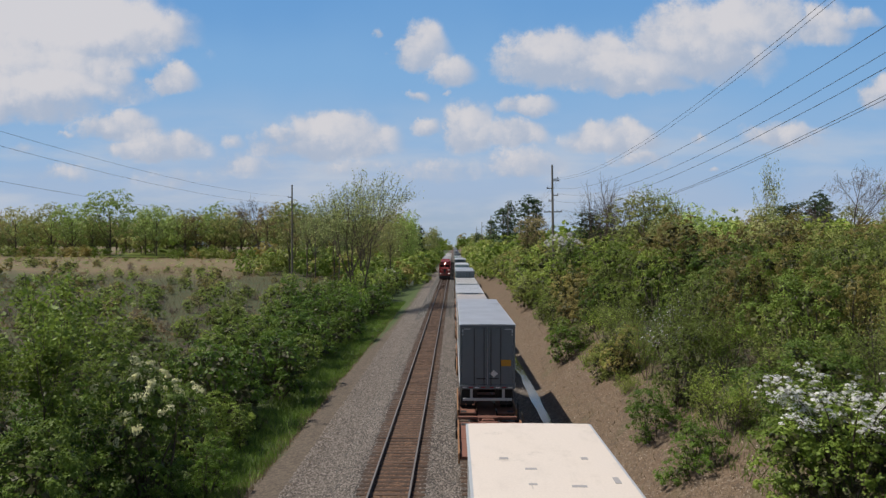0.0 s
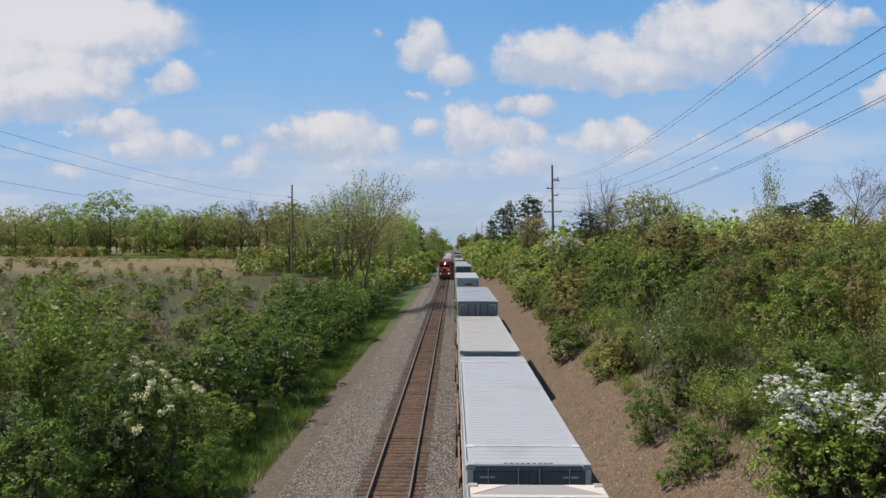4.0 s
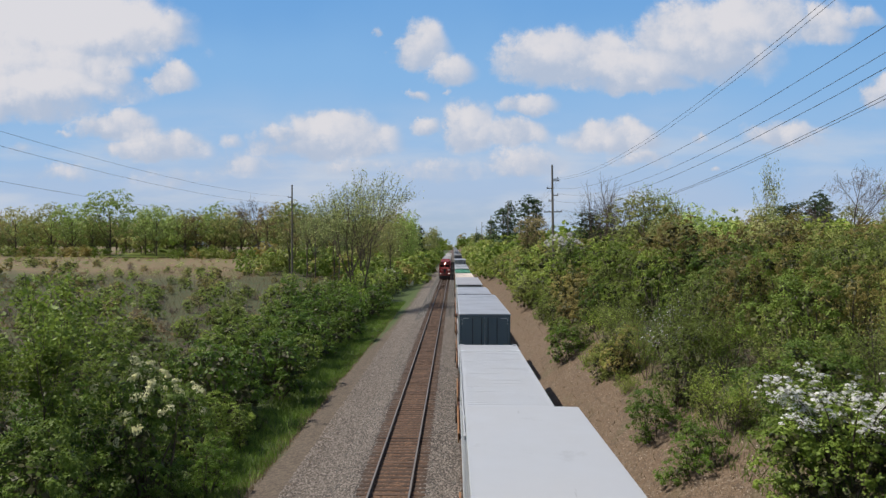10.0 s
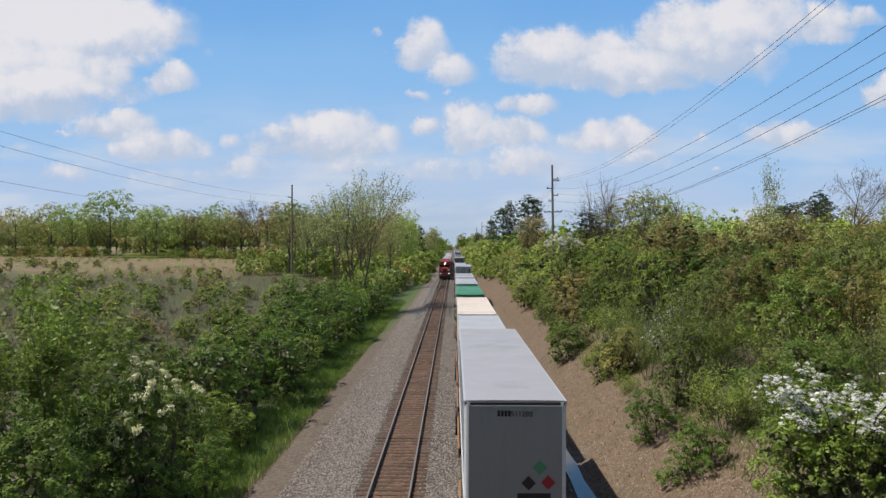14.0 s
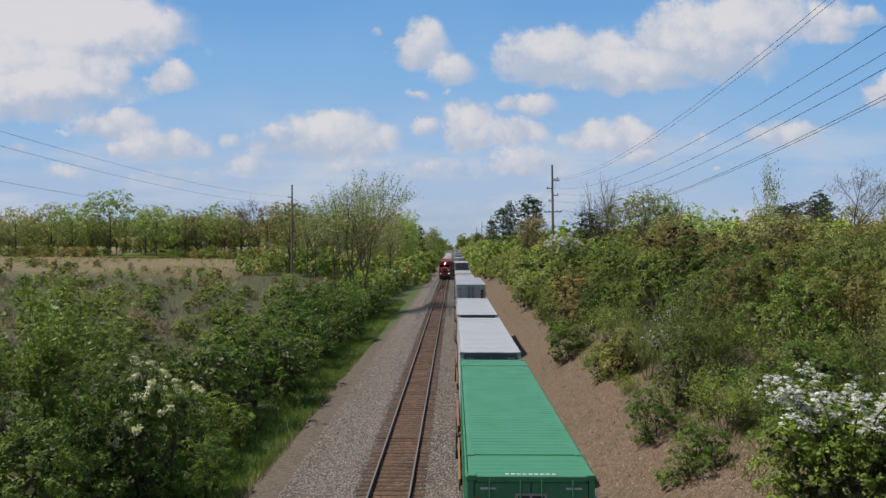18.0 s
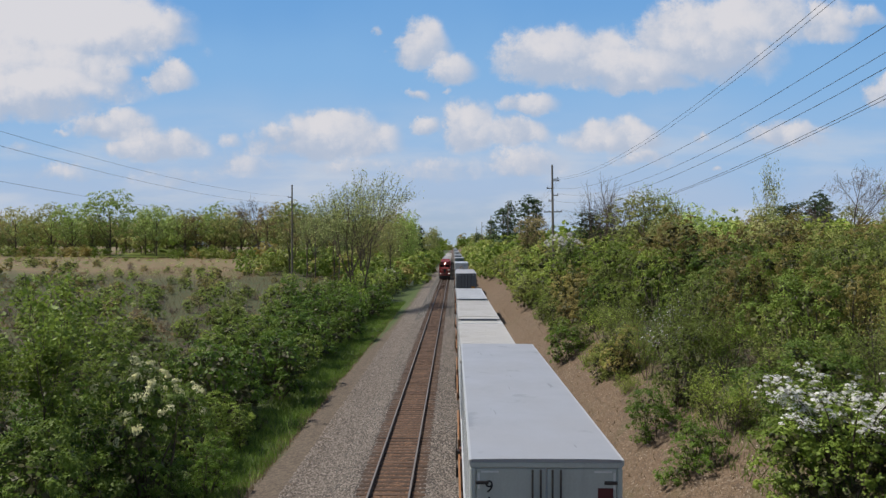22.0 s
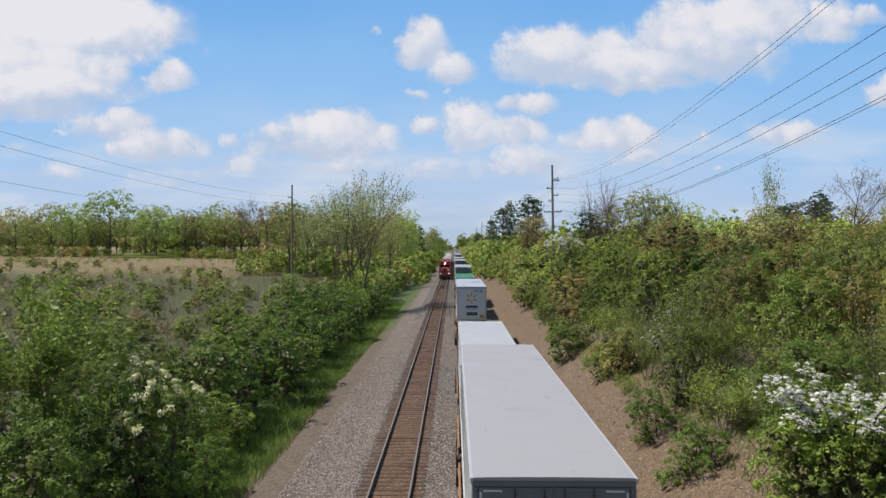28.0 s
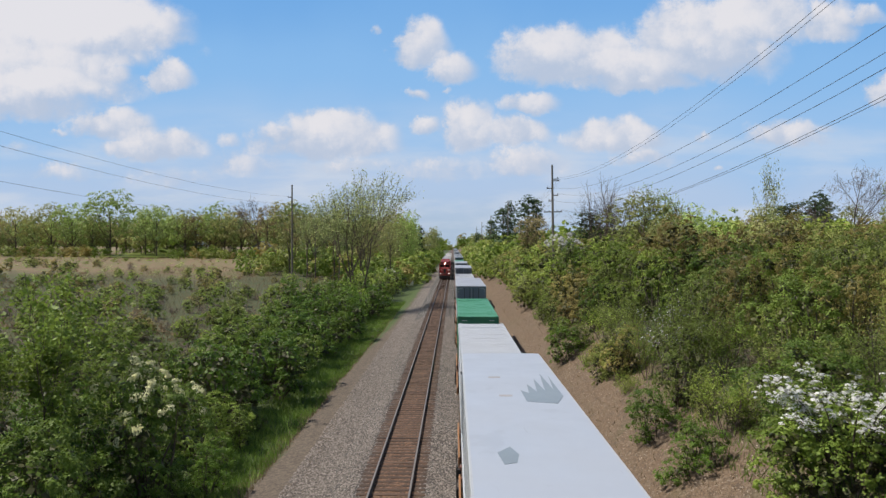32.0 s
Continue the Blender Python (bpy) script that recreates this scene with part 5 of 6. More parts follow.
def conifer(label, h, r):
    """A broad old pine: limbs that carry heaped masses of dark needles."""
    t = thing("pine_tree", label, "tree", "pines")
    g = Geo().tube((0, 0, -0.5), (0, 0, h * 0.95), 0.26, 0.05, n=8)
    lobes = [(0, 0, h * 0.93, r * 0.3, r * 0.3, h * 0.07)]
    for i in range(22):
        f = 0.18 + 0.72 * i / 21
        a = i * 2.4 + rng.uniform(-0.4, 0.4)
        q = r * (1.08 - f) ** 0.5 * rng.uniform(0.45, 0.85)
        s = r * rng.uniform(0.26, 0.4)
        c = (q * math.cos(a), q * math.sin(a), h * f + 0.1 * q)
        limb(g, (0, 0, h * f - 0.3), c, 0.06, 0.02, 0.05, 2, 4)
        lobes.append((*c, s, s, s * 0.72))
    part("trunk", g, M_BARK, t)
    p, d = shell(lobes, 330)
    part("crown", quads("crown", np.concatenate([tufted(p, d, 9, 0.5, 0.26, 0.3, 0.5), core(lobes, 220, 0.4)]), M_LEAF["dark"]), None, t)
    return t


def at(x, y, s=1.0, dz=0.0, squash=1.0, turn=None):
    q = rng.uniform(0, 360) if turn is None else turn
    return pose(x, y, ground_z(x, y) + dz, 0, 0, q) @ Matrix.Diagonal((s, s, s * squash, 1))


class Stock:
    """Prototypes; the first use places the prototype itself, later ones copy it."""

    def __init__(self):
        self.items, self.used = {}, set()

    def put(self, key, m):
        ob = self.items[key]
        if key in self.used:
            return copy_thing(ob, m)
        self.used.add(key)
        ob.matrix_basis = m
        return ob


S = Stock()
DENSE = {"green": ("green", "dense green roadside shrub in full leaf"), "fresh": ("fresh", "fresh light-green shrub in young leaf"), "deep": ("deep", "deep-green glossy shrub with dark gaps"),
         "olive": ("olive", "olive-green shrub with thin young leaves on the bank"), "russet": ("russet", "brownish budding shrub with thin foliage on the bank")}
AIRY = {"wisp": ("olive", "upright wispy shrub with thin olive young leaves"), "lime": ("fresh", "upright shrub with airy light-green young leaves")}
for i in range(3):
    for tone, (leaf, label) in DENSE.items():
        thin = tone in ("olive", "russet")
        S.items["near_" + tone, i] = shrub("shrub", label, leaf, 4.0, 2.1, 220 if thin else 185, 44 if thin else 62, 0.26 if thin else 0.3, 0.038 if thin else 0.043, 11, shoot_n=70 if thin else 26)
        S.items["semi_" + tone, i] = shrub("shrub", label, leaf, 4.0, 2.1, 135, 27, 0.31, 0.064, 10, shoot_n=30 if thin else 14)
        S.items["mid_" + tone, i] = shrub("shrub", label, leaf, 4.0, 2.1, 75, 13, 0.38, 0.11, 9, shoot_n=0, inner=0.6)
    for tone, (leaf, label) in AIRY.items():
        S.items["near_" + tone, i] = airy_shrub(label, leaf, 4.2, 26, 0.05, 0.11)
        S.items["semi_" + tone, i] = airy_shrub(label, leaf, 4.2, 14, 0.075, 0.13)
        S.items["mid_" + tone, i] = airy_shrub(label, leaf, 4.2, 8, 0.125, 0.2, stems=6, depth=2)
    for tone in ("green", "fresh", "olive", "russet"):
        S.items["far_" + tone, i] = shrub("shrub", "shrub in the distant thicket", tone, 3.8, 2.1, 46, 7, 0.48, 0.23, 7, shoot_n=0, inner=0.5)
    for tone in ("straw", "pale"):
        S.items["far_" + tone, i] = shrub("tussock", "dry sedge tussock in the wet meadow", tone, 2.4, 2.3, 40, 6, 0.4, 0.26, 7, shoot_n=0, slim=0.2, inner=0.2)
    S.items["bare", i] = airy_shrub("leafless purplish-brown shrub in the wet meadow", "twig", 3.2, 9, 0.17, 0.16, 7, 1.0, "bare_shrub", "bare shrubs", 2, 0.5, slim=0.09)
    S.items["near_grey", i] = airy_shrub("grey leafless shrub with fine tangled twigs", "twig", 4.0, 14, 0.16, 0.12, 11, 1.0, "bare_shrub", "bare shrubs", 2, 0.6, slim=0.06)
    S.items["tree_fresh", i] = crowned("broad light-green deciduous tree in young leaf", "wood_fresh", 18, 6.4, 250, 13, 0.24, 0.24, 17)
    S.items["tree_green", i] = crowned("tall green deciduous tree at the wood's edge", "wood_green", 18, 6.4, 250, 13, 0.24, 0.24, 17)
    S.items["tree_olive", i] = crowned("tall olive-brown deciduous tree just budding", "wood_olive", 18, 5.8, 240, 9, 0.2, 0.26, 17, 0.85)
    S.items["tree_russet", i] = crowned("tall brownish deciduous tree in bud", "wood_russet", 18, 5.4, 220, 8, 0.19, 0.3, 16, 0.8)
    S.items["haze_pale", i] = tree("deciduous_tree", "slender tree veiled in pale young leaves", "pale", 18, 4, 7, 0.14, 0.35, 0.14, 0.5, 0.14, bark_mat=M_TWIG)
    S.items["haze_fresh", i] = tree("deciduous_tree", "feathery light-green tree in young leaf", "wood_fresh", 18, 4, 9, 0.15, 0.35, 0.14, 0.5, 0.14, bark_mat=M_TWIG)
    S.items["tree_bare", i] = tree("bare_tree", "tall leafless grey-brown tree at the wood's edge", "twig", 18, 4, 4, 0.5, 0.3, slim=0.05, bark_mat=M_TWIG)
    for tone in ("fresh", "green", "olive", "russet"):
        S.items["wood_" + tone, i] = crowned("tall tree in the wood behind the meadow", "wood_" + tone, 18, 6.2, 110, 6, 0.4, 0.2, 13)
    S.items["pine", i] = conifer("dark green pine tree above the thicket", 17, 3.6)
    S.items["bare_tree", i] = tree("bare_tree", "leafless grey tree among the shrubs", "twig", 15, 4, 0, 0.1, 0.1, 0.13, 0.6, 0.2, 3, 1.0, "bare trees", M_TWIG, stems=2)
# a round crown in full leaf, seen nearer by
for i in range(2):
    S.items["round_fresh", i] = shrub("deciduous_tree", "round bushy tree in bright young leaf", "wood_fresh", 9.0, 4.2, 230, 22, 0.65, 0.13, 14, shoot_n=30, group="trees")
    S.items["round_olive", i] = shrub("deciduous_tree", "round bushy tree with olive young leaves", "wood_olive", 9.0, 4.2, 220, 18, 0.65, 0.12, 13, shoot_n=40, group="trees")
KINDS = {}
for name_, i in S.items:
    KINDS[name_] = max(KINDS.get(name_, 0), i + 1)


class Thicket:
    """Plants too many to count, gathered into one mesh."""

    def __init__(self):
        self.p, self.m, self.mats = [], [], []

    def put(self, key, m):
        for ob in S.items[key].children:
            me = ob.data
            mat = me.materials[0]
            if ob.name.startswith(("stem", "wood")) and not key[0].startswith("bare"):
                continue
            if mat not in self.mats:
                self.mats.append(mat)
            co = np.empty(len(me.vertices) * 3, np.float32)
            me.vertices.foreach_get("co", co)
            li = np.empty(len(me.loops), np.int32)
            me.loops.foreach_get("vertex_index", li)
            if len(li) != 4 * len(me.polygons):
                continue
            co = co.reshape(-1, 3)
            M = np.array(m)
            self.p.append((co @ M[:3, :3].T + M[:3, 3])[li].reshape(-1, 4, 3))
            self.m.append(np.full(len(me.polygons), self.mats.index(mat), np.int32))

    def build(self, name, label):
        P = np.concatenate(self.p)
        me = quads(name, P, self.mats[0])
        for mat in self.mats[1:]:
            me.materials.append(mat)
        me.polygons.foreach_set("material_index", np.concatenate(self.m))
        tagged(new(name, me), label, "thicket", kind="stuff")


FAR = Thicket()


def pick(table):
    names, ws = zip(*table)
    k = names[rng.choice(len(names), p=np.array(ws) / sum(ws))]
    return k, int(rng.integers(KINDS[k]))


def strip(xs, ys, step, table, smin, smax, jitter=0.45, skip=0.0, clear=None, into=None, tall=(0.85, 1.15)):
    y = ys[0]
    while y < ys[1]:
        x = xs[0]
        while x <= xs[1]:
            if rng.random() >= skip:
                px, py = x + rng.uniform(-jitter, jitter) * step, y + rng.uniform(-jitter, jitter) * step
                if clear is None or not clear(px, py):
                    key = pick(table)
                    (into or S).put(key, at(px, py, rng.uniform(smin, smax), -0.1, rng.uniform(*tall) * (0.62 if key[0] == "bare" else 1.0)))
            x += step
        y += step


def tier(name, table):
    return [(name + k, w) for k, w in table]


# left: hedge beside the verge, scrub behind it, meadow, wood
HEDGE = [("green", 5), ("deep", 5), ("fresh", 1.2), ("lime", 0.5)]
SCRUB = [("mid_green", 3), ("mid_fresh", 3), ("mid_olive", 3), ("mid_russet", 2), ("bare", 5)]
MIX = [("far_green", 5), ("far_olive", 5), ("far_russet", 1), ("far_fresh", 2)]
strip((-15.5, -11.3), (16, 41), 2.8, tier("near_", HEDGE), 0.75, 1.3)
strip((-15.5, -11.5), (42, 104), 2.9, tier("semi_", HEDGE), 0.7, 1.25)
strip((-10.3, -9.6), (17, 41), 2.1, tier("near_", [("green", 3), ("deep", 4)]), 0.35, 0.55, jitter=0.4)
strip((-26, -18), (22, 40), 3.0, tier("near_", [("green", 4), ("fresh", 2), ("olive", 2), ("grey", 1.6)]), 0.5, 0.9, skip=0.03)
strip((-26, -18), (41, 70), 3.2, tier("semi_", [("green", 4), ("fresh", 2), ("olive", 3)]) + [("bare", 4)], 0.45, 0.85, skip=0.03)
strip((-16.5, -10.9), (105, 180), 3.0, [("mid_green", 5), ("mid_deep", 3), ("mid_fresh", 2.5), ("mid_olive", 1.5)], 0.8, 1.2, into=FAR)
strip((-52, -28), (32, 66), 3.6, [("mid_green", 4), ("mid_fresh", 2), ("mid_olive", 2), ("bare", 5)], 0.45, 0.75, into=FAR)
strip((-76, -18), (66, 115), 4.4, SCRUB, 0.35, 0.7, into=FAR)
strip((-70, -18), (115, 175), 7, SCRUB, 0.35, 0.7, skip=0.35, into=FAR)
strip((-150, -72), (110, 200), 9, [("mid_olive", 4), ("bare", 4), ("mid_russet", 2)], 0.4, 0.8, skip=0.2, into=FAR)
strip((-210, -50), (288, 304), 5, [("far_olive", 3), ("far_green", 5), ("far_russet", 3)], 0.7, 1.4, into=FAR, clear=lambda x, y: -138 < x < -114)
strip((-150, -108), (334, 344), 5, [("far_green", 4), ("far_olive", 2)], 1.0, 1.6, into=FAR)
strip((-50, -18), (176, 290), 7, MIX, 1.0, 1.9, into=FAR)
strip((-17, -11), (180, 560), 5, MIX, 1.1, 2.0, into=FAR)

for _x, _y, _s in ((-31, 66, 1.1), (-34, 68, 1.2), (-37, 65, 1.0), (-40, 70, 1.1), (-29, 70, 1.0), (-33, 74, 1.1), (-26, 62, 1.3), (-44, 72, 1.4), (-24, 78, 1.4), (-28, 84, 1.5), (-38, 80, 1.5)):
    S.put(("bare", int(rng.integers(3))), at(_x, _y, _s))
TUSSOCK = [("far_straw", 5), ("far_pale", 2)]
strip((-200, -40), (178, 284), 12, TUSSOCK, 0.25, 0.5, jitter=0.9, into=FAR)
strip((-150, -36), (182, 284), 9, [("far_fresh", 2), ("far_pale", 3), ("far_olive", 2)], 0.25, 0.5, jitter=1.0, skip=0.5, into=FAR, tall=(0.5, 0.9))
strip((-80, -20), (64, 178), 8, TUSSOCK, 0.25, 0.5, jitter=0.9, into=FAR)

# right: bank and the thicket above it
BANK = [("olive", 5), ("wisp", 1.5), ("lime", 1.5), ("russet", 1.5), ("green", 3), ("fresh", 3), ("grey", 0.6)]
BANK_FAR = [("olive", 5), ("wisp", 1.5), ("lime", 1.5), ("russet", 2), ("green", 3), ("fresh", 2.5)]
strip((11.5, 18), (24, 41), 2.5, tier("near_", BANK), 0.5, 1.1, tall=(0.95, 1.35))
strip((10.6, 17.6), (42, 90), 2.8, tier("semi_", BANK_FAR), 0.5, 1.15, tall=(0.95, 1.35))
strip((18.5, 33), (24, 41), 3.3, tier("near_", [("olive", 5), ("russet", 1.3), ("lime", 2.5), ("fresh", 2), ("green", 1.5), ("grey", 1)]), 0.75, 1.15, tall=(0.95, 1.3))
strip((18.5, 33), (42, 68), 3.3, tier("semi_", [("olive", 5), ("russet", 1.6), ("lime", 2.5), ("fresh", 2), ("green", 1.5)]), 0.8, 1.2, tall=(0.95, 1.3))
strip((10.3, 18), (92, 180), 3.2, tier("mid_", BANK_FAR), 0.8, 1.2, into=FAR)
strip((20, 46), (69, 130), 4.4, tier("mid_", [("olive", 5), ("russet", 2), ("lime", 3), ("fresh", 2), ("green", 2)]), 0.9, 1.4, into=FAR)
for _x, _y, _s in ((17.8, 58, 1.2), (19.6, 62, 1.35), (20.8, 60, 1.3), (19.0, 65, 1.3), (22.0, 63, 1.3), (24.5, 55, 1.25), (26.3, 57, 1.2), (30, 52, 1.3), (32.4, 54, 1.25)):
    S.put(("semi_russet", int(rng.integers(3))), at(_x, _y, _s))
strip((35, 60), (40, 66), 4.6, tier("mid_", [("olive", 5), ("russet", 3), ("lime", 2)]), 1.0, 1.5, into=FAR)
strip((10, 18), (180, 560), 5, MIX, 1.1, 1.9, into=FAR)
strip((22, 120), (130, 210), 8, MIX, 1.3, 2.2, into=FAR)


def grow(key, x, y, top, spread=1.0):
    """A prototype scaled so that its crown ends at that height."""
    base = ground_z(x, y)
    k = int(rng.integers(KINDS[key]))
    full = max(c[2] for part_ in S.items[key, k].children for c in part_.bound_box)
    s = (top - base) / full
    m = pose(x, y, base, 0, 0, rng.uniform(0, 360)) @ Matrix.Diagonal((s * spread, s * spread, s, 1))
    return S.put((key, k), m)


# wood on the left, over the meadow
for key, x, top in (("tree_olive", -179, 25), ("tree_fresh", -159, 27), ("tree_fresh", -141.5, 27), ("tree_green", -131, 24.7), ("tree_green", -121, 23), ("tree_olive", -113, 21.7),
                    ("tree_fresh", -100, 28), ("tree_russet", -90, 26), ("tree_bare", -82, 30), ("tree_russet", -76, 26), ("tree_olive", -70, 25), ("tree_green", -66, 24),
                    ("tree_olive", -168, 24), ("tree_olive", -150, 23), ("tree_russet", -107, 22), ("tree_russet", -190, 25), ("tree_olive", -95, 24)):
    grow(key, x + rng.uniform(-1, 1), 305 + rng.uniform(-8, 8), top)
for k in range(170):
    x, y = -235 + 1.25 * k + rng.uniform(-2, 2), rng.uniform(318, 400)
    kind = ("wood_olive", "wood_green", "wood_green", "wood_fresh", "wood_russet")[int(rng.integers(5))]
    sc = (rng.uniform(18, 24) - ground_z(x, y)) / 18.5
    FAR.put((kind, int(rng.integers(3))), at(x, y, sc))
for x, y, top, key in ((-34, 170, 19.5, "haze_pale"), (-31, 166, 20.5, "haze_pale"), (-28, 172, 20.5, "haze_pale"), (-40, 180, 18, "tree_olive"), (-25, 160, 19, "haze_pale"), (-22, 175, 16, "tree_olive"),
                       (-14.8, 172, 14.7, "tree_olive"), (-17, 200, 15, "tree_olive"), (-14.6, 230, 16.3, "tree_fresh"), (-16, 262, 15.5, "tree_fresh"), (-13.3, 300, 17.1, "pine"),
                       (-14, 350, 16.5, "tree_olive"), (-12.5, 400, 17.7, "tree_olive"), (-13, 470, 18, "tree_olive"), (-14, 550, 18, "tree_green"), (-24, 215, 17, "tree_russet"), (-20, 240, 18, "tree_russet"),
                       (-30, 250, 20, "tree_olive"), (-40, 260, 21, "tree_russet"), (-50, 270, 22, "tree_olive"), (-60, 280, 22, "tree_russet"), (-36, 290, 20, "tree_green")):
    grow(key, x, y, top, 0.6 if x > -18 else 0.9)
# right side
for x, y, top, key, *wide in ((15.4, 300, 19, "pine", 1.05), (14.8, 222, 23, "pine", 1.35), (17.2, 226, 22, "pine", 1.35), (18.2, 182, 21.5, "pine", 1.35), (20.6, 184, 20.5, "pine", 1.35), (19, 170, 16, "tree_russet"), (16.5, 166, 14.5, "tree_russet"),
                       (16, 330, 17, "tree_olive"), (14, 420, 17, "pine"), (13, 500, 16, "tree_olive"), (22, 120, 15.4, "pine", 1.5), (21, 110, 18.4, "bare_tree"), (25, 110, 19.9, "bare_tree"), (24.2, 114, 17.5, "bare_tree"),
                       (25, 90, 16.8, "haze_fresh", 1.3), (22.6, 88, 14.0, "tree_olive", 1.4), (28, 94, 15.5, "haze_fresh", 1.3), (25.4, 75, 13.4, "round_fresh"), (27.8, 73, 12.6, "round_fresh"), (30.4, 70, 12.7, "round_olive", 1.2), (33.4, 80, 17.2, "haze_pale", 0.6), (36, 78, 12.8, "round_fresh", 0.9), (21.5, 74, 12.2, "round_olive"),
                       (57, 130, 17.6, "pine", 1.5), (59.5, 132, 18.3, "pine", 1.5), (62, 128, 18.0, "pine", 1.5), (64.5, 131, 18.4, "pine", 1.5), (67, 134, 17.2, "pine", 1.5), (55, 112, 16.4, "tree_bare", 1.2), (60, 112, 14.5, "tree_bare"), (66, 120, 15, "tree_bare"),
                       (36, 60, 12.3, "tree_olive"), (30, 100, 13.5, "tree_russet"), (38, 95, 13, "tree_russet"), (46, 110, 14, "tree_olive"), (80, 150, 16, "tree_olive"), (95, 160, 16, "tree_russet")):
    grow(key, x, y, top, *wide)

# shrubs at the foot of the bank and in front of the thicket
for _x, _y, _s, _k, _tall in ((8.9, 27.2, 0.62, "near_deep", 1.0), (8.9, 32.2, 0.66, "near_deep", 1.05), (9.6, 30.4, 0.5, "near_olive", 1.2), (10.6, 28.6, 0.7, "near_lime", 1.1), (10.4, 34, 0.75, "near_olive", 1.1), (8.6, 56, 0.75, "semi_deep", 1.0),
                        (9.4, 40, 0.6, "near_lime", 1.1), (9.3, 45, 0.65, "semi_olive", 1.1), (9.2, 50, 0.7, "semi_lime", 1.0), (9.0, 63, 0.8, "semi_green", 0.9), (14.2, 28.2, 0.85, "near_fresh", 0.95), (13.2, 31, 0.95, "near_grey", 1.0),
                        (14.6, 31.5, 0.9, "near_grey", 1.0), (12.2, 25.2, 0.75, "near_olive", 1.1), (14.4, 37, 0.9, "near_russet", 1.2), (16.2, 36, 0.95, "near_russet", 1.2)):
    S.put((_k, int(rng.integers(3))), at(_x, _y, _s, -0.75 if _x < 10 else -0.2, _tall))
# single plants that stand out
tall = tree("deciduous_tree", "tall slender leaning tree with thin pale young leaves", "pale", 25.0, 4, 13, 0.13, 0.32, 0.17, 0.46, 0.14, 3, 0.8, "trees", M_TWIG, stems=3, lean=(0.13, 0), clear=0.6, trunk=0.32)
tall.matrix_basis = at(-15.6, 111, 1.0, 0, 1.0, 0)


def crab_apple():
    """Leafy below, with long arching boughs thick with blossom above."""
    t = shrub("crab_apple", "light-green crab apple in white blossom on the bank", "fresh", 3.3, 2.3, 330, 42, 0.28, 0.05, 12, None, None, "flowering shrubs", 40)
    spots = []
    for i in range(26):
        a = math.tau * i / 26 + rng.uniform(-0.25, 0.25)
        start = Vector((0.5 * math.cos(a), 0.5 * math.sin(a), 1.6))
        reach, rise = rng.uniform(0.9, 2.5), rng.uniform(1.7, 3.0)
        pts = [start + Vector((math.cos(a) * reach * f, math.sin(a) * reach * f, rise * (1.5 * f - 0.75 * f * f))) for f in (0, 0.25, 0.5, 0.75, 1.0)]
        part("bough", Geo().pipe(pts, [0.035, 0.028, 0.02, 0.014, 0.008], 5), M_BARK, t)
        for f in np.arange(0.4, 1.02, 0.075):
            k = min(3, int(f * 4))
            base = pts[k].lerp(pts[k + 1], f * 4 - k)
            for _ in range(2):
                spots.append(base + Vector(rng.normal(0, 0.1, 3)) + Vector((0, 0, 0.06)))
    spots = np.array([q[:] for q in spots])
    up = np.tile([[0.0, 0.0, 1.0]], (len(spots), 1))
    part("spray", quads("spray", leaves(spots, 7, 0.13, 0.05, up), M_LEAF["fresh"]), None, t)
    part("blossom", quads("blossom", tufted(spots, up, 13, 0.12, 0.042, 0.85), M_LEAF["bloom"]), None, t, "white blossom")
    return t


apple = crab_apple()
apple.matrix_basis = at(11.0, 20.8, 1.0, -0.9, 1.0, 20)
cream = shrub("flowering_shrub", "green shrub with cream-white blossom in the hedge", "green", 4.0, 2.0, 170, 40, 0.31, 0.05, 10, ("cream", 150, 34, 0.045), None, "flowering shrubs")
cream.matrix_basis = at(-11.5, 27.3, 1.02, 0.1, 1.3)
white = shrub("flowering_shrub", "wild cherry covered in white blossom", "pale", 4.6, 2.6, 70, 8, 0.5, 0.15, 8, ("bloom", 150, 12, 0.15), None, "flowering shrubs", 0)
white.matrix_basis = at(15.8, 100, 1.15, 0.8)
sparse = airy_shrub("grey-green shrub with scattered white blossom on the bank", "olive", 5.0, 9, 0.045, 0.1, 9, 0.8, "flowering_shrub", "flowering shrubs", 2, 0.5, ("bloom", 9, 0.042, 0.45))
sparse.matrix_basis = at(11.2, 37.5, 1.1, -0.2)
copy_thing(white, at(-15, 165, 0.6, 1.0))
young = tree("young_tree", "slim young tree with airy fresh green leaves", "fresh", 8.5, 4, 26, 0.06, 0.13, 0.07, 0.55, 0.15, 3, 1.0, "trees", M_BARK, stems=2, clear=0.35, trunk=0.32)
young.matrix_basis = at(-14.1, 24.5, 1.3)


for k, (x0, x1) in enumerate(((-900, -20), (20, 900))):
    strip((x0, x1), (1150, 1250), 22, MIX, 4.0, 5.5, into=FAR)
strip((-20, 20), (1250, 1300), 12, MIX, 2.0, 3.0, into=FAR)
FAR.build("thicket", "far green, olive and brown scrub beyond the track side")
for key, ob in S.items.items():
    if key not in S.used:
        for o in list(ob.children_recursive) + [ob]:
            bpy.data.objects.remove(o)


# lawn and houses seen between the trunks, a white cabinet beside the track
M_LAWN = leafy("lawn_green", (0.14, 0.2, 0.03), (0.26, 0.3, 0.06))
_lw = Geo().add([(-136, 284, ground_z(-136, 284) + 0.3), (-114, 284, ground_z(-114, 284) + 0.3), (-116, 338, ground_z(-116, 338) + 1.2), (-146, 338, ground_z(-146, 338) + 1.2)], [(0, 1, 2, 3)])
tagged(new("lawn", _lw.mesh("lawn", M_LAWN)), "sunlit mown lawn between the trees", "lawn", kind="structure")


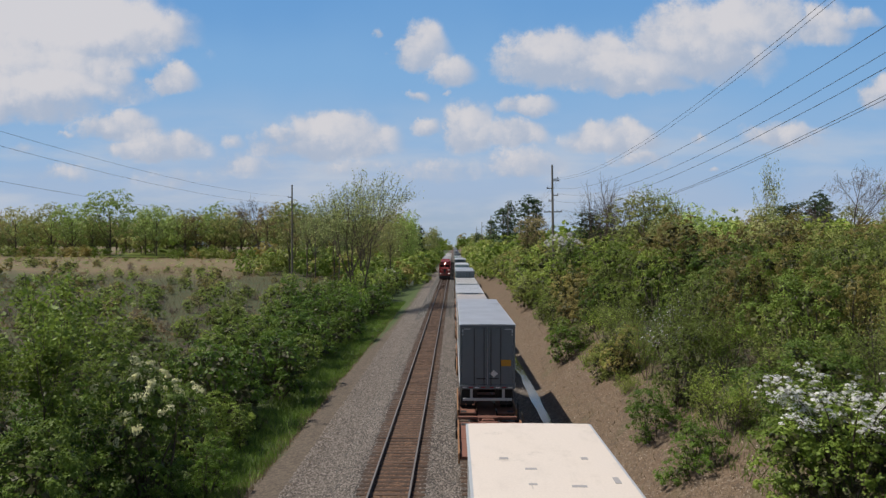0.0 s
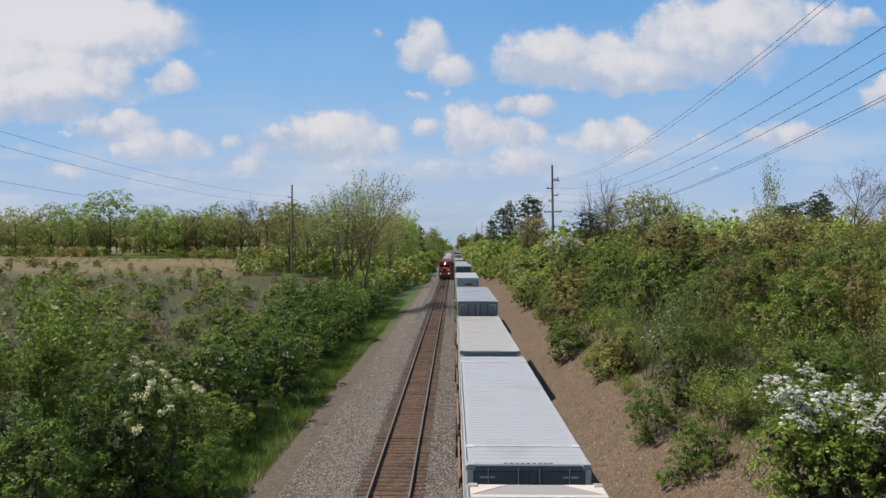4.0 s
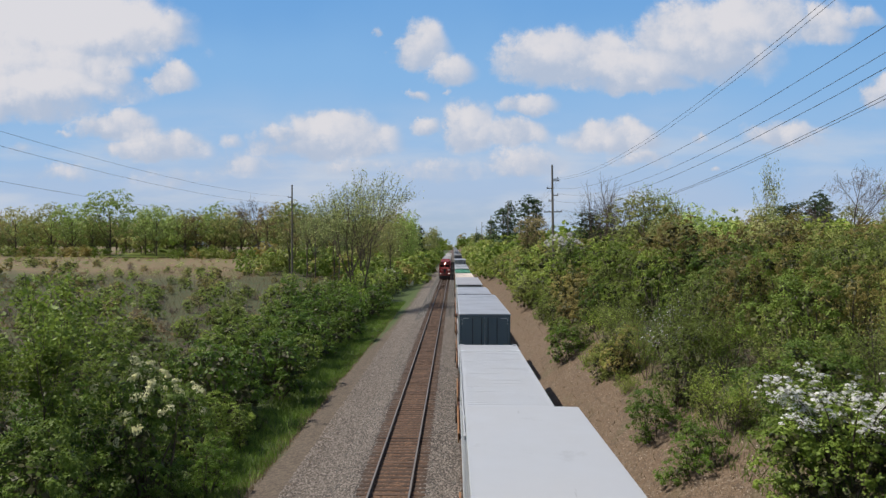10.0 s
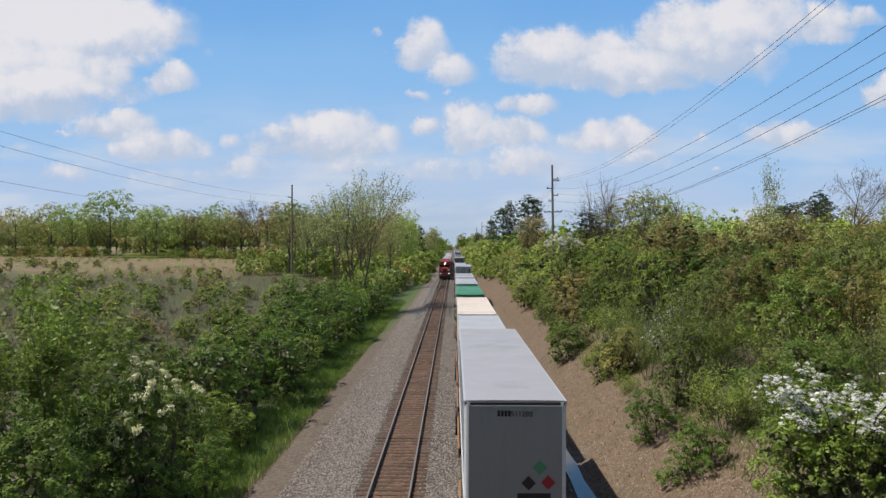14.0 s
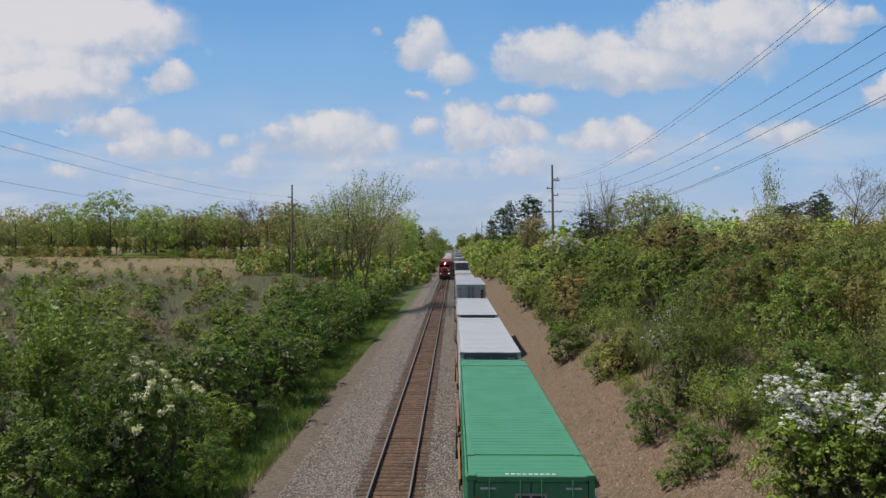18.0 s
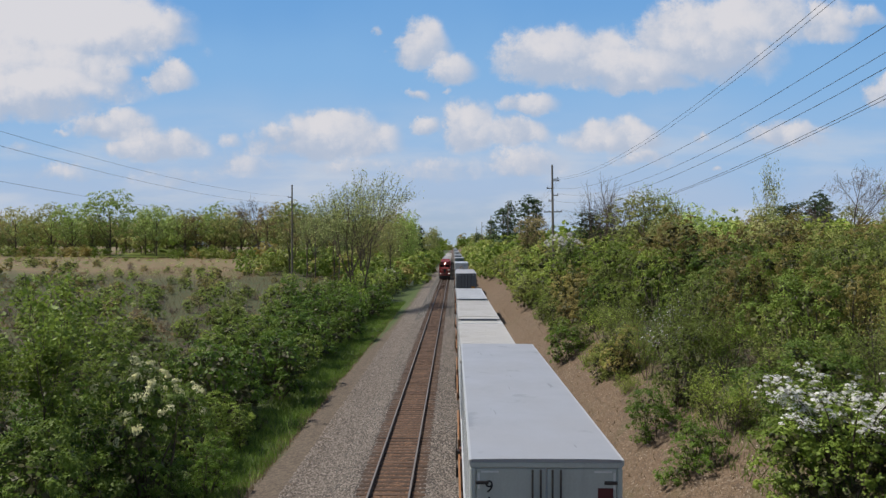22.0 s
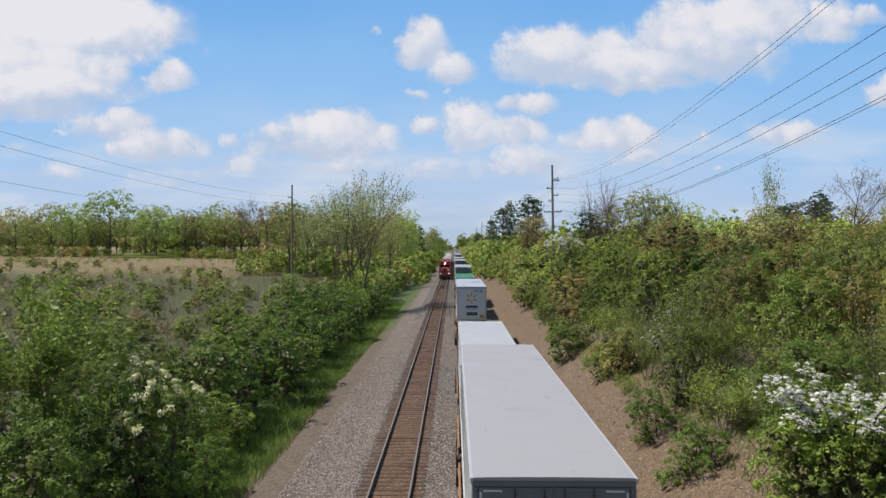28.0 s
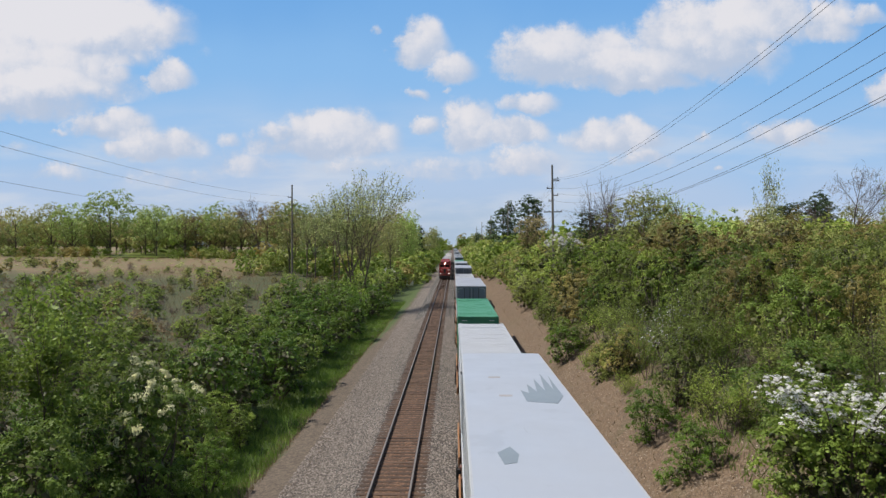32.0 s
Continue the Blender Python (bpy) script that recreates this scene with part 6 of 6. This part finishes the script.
def house(x, y, w, d, h, label):
    t = thing("house", label, "house", "houses behind the wood")
    part("wall", Geo().box(-w / 2, w / 2, 0, d, -0.5, h), M_WHITE_D, t)
    part("roof", Geo().prism([(-w / 2 - 0.4, h), (w / 2 + 0.4, h), (0, h + w * 0.33)], -0.4, d + 0.4), M_DOOR, t)
    for k in (-1, 1):
        win = part("window", Geo().box(k * w * 0.25 - 0.5, k * w * 0.25 + 0.5, -0.05, 0.02, h * 0.4, h * 0.75), M_GLASS, t)
        part("frame", Geo().box(k * w * 0.25 - 0.6, k * w * 0.25 + 0.6, -0.03, 0.01, h * 0.36, h * 0.4), M_INKWHITE, win)
    t.matrix_basis = pose(x, y, ground_z(x, y))


house(-124, 352, 9, 8, 4.5, "white house seen between the trunks of the wood")
house(-86, 330, 8, 9, 5.0, "white gabled house half hidden behind trees")
cab_box = thing("equipment_cabinet", "small white metal cabinet on the verge", "cabinet")
part("body", Geo().box(-0.9, 0.9, -0.5, 0.5, 0, 1.1, 0.05), M_INKWHITE, cab_box)
part("lid", Geo().box(-0.95, 0.95, -0.55, 0.55, 1.1, 1.18, 0.03), M_WHITE_D, cab_box)
cab_box.matrix_basis = pose(-10.9, 183, ground_z(-10.9, 183))

# ---- grass and weeds ----
def tufts(name, label, n, xr, yr, height, mat, lean=0.35):
    x = rng.uniform(*xr, n)
    y = yr[0] + (yr[1] - yr[0]) * rng.random(n) ** 1.4
    z = np.array([ground_z(a, b) for a, b in zip(x, y)]) - 0.02
    h = height * rng.uniform(0.5, 1.3, n)
    a = rng.uniform(0, math.tau, n)
    w = 0.012 + 0.016 * rng.random(n)
    dx, dy = np.cos(a) * w, np.sin(a) * w
    lx, ly = rng.normal(0, lean, n) * h, rng.normal(0, lean, n) * h
    P = np.stack([np.stack([x - dx, y - dy, z], 1), np.stack([x + dx, y + dy, z], 1),
                  np.stack([x + dx * 0.3 + lx, y + dy * 0.3 + ly, z + h], 1), np.stack([x - dx * 0.3 + lx, y - dy * 0.3 + ly, z + h], 1)], 1)
    tagged(new(name, quads(name, P, M_LEAF[mat])), label, "grass", kind="stuff")


tufts("grass", "rough green grass along the verge", 26000, (-11.6, -8.4), (18, 130), 0.34, "grass")
tufts("dry_grass", "dry straw-coloured grass on the verge", 4000, (-9.2, -8.2), (18, 110), 0.2, "straw")
tufts("bank_weeds", "sparse dry weeds on the bare bank", 3000, (7.0, 11.5), (18, 120), 0.14, "straw", 0.5)
tufts("bank_grass", "patchy grass under the bank shrubs", 9000, (9.5, 16.0), (18, 110), 0.4, "grass")
tufts("meadow_grass", "reddish dry sedge in the wet meadow", 20000, (-75, -16), (40, 200), 0.7, "straw")


def stones(name, label, n, xr, yr, size, mat, profile):
    """Loose angular stones lying on the surface."""
    x, y = rng.uniform(*xr, n), yr[0] + (yr[1] - yr[0]) * rng.random(n) ** 1.6
    z = np.array([profile(a, b) for a, b in zip(x, y)])
    s = size * rng.uniform(0.5, 1.4, n)
    base = np.array([(1, 0, 0), (0, 1, 0), (-1, 0, 0), (0, -1, 0), (0, 0, 0.7), (0, 0, -0.7)])
    v = base[None] * (1 + rng.uniform(-0.35, 0.35, (n, 6, 3))) * s[:, None, None]
    a = rng.uniform(0, math.tau, n)[:, None]
    v = np.stack([v[..., 0] * np.cos(a) - v[..., 1] * np.sin(a), v[..., 0] * np.sin(a) + v[..., 1] * np.cos(a), v[..., 2]], -1)
    v += np.stack([x, y, z + 0.2 * s], 1)[:, None]
    tri = np.array([(0, 1, 4), (1, 2, 4), (2, 3, 4), (3, 0, 4)])
    f = (tri[None] + 6 * np.arange(n)[:, None, None]).reshape(-1, 3)
    me = bpy.data.meshes.new(name)
    me.vertices.add(6 * n)
    me.vertices.foreach_set("co", v.reshape(-1).astype(np.float32))
    me.loops.add(3 * len(f))
    me.loops.foreach_set("vertex_index", f.reshape(-1).astype(np.int32))
    me.polygons.add(len(f))
    me.polygons.foreach_set("loop_start", np.arange(0, 3 * len(f), 3, dtype=np.int32))
    me.update(calc_edges=True)
    me.materials.append(mat)
    tagged(new(name, me), label, "gravel", kind="stuff")


def stone_material(name, a, b):
    t = Tree(name)
    geo = t.nt.nodes.new("ShaderNodeNewGeometry")
    t.link(t.mix(t.math("POWER", geo.outputs["Random Per Island"], 1.3), a, b), t.bsdf.inputs["Base Color"])
    t.bsdf.inputs["Roughness"].default_value = 0.9
    return t.mat


def on_ballast(x, y):
    z = float(np.interp(x, [-5.2, -4.6, -3.95, -2.38, -0.85, -0.4, 0.05, 1.58, 3.1, 3.6, 4.3], [-0.78, -0.5, -0.2, -0.192, -0.2, -0.27, -0.2, -0.192, -0.2, -0.55, -1.12]))
    return max(z, ground_z(x, y)) if not -4 < x < 3 else z


M_STONE = stone_material("stone_grey", (0.065, 0.054, 0.046), (0.33, 0.285, 0.25))
M_STONE_B = stone_material("stone_tan", (0.1, 0.075, 0.055), (0.46, 0.39, 0.31))
stones("gravel", "loose grey crushed stone beside the track", 34000, (-6.9, -3.75), (24, 95), 0.043, M_STONE, on_ballast)
stones("track_gravel", "loose grey crushed stone between the tracks", 12000, (-1.05, 0.3), (24, 95), 0.043, M_STONE, on_ballast)
stones("ditch_gravel", "loose grey crushed stone beside the ditch", 6000, (2.9, 5.0), (24, 70), 0.043, M_STONE, on_ballast)
stones("bank_stones", "scattered tan stones on the bare bank", 15000, (6.2, 10.8), (20, 95), 0.026, M_STONE_B, ground_z)

# ---- wooden ties, one by one ----
TIE = Geo().box(-1.3, 1.3, -0.115, 0.115, -0.36, -0.172, 0.012).mesh("tie", M_TIE)
PLATE = Geo().box(-0.93, -0.58, -0.09, 0.09, -0.172, -0.155).box(0.58, 0.93, -0.09, 0.09, -0.172, -0.155).mesh("tie_plate", M_RAIL)
for tr in TRACKS:
    for k in range(280):
        ob = part("tie", TIE, None, tr)
        ob.location = (rng.uniform(-0.04, 0.04), 14 + 0.5 * k, rng.uniform(-0.012, 0.004))
        ob.rotation_euler[2] = radians(rng.uniform(-0.8, 0.8))
    rest = Geo()
    for k in list(range(-108, 0)) + list(range(280, 700)):
        rest.box(-1.3, 1.3, 14 + 0.5 * k - 0.11, 14 + 0.5 * k + 0.11, -0.34, -0.175)
    tagged(part("far_ties", rest, M_TIE, tr), kind="stuff")


def motions():
    for ob, t0 in MOVING:
        walk(ob, [(t, pose(RIGHT_TRACK, (t0 - t) * SPEED, 0)) for t in (0.0, 8.0, 16.0, 24.0, 32.0)])
    walk(sheet, [(t, pose(0, SHEET_Y * (1 - 0.016 * t / 32.0), EYE[2])) for t in (0.0, 8.0, 16.0, 24.0, 32.0)])


motions()
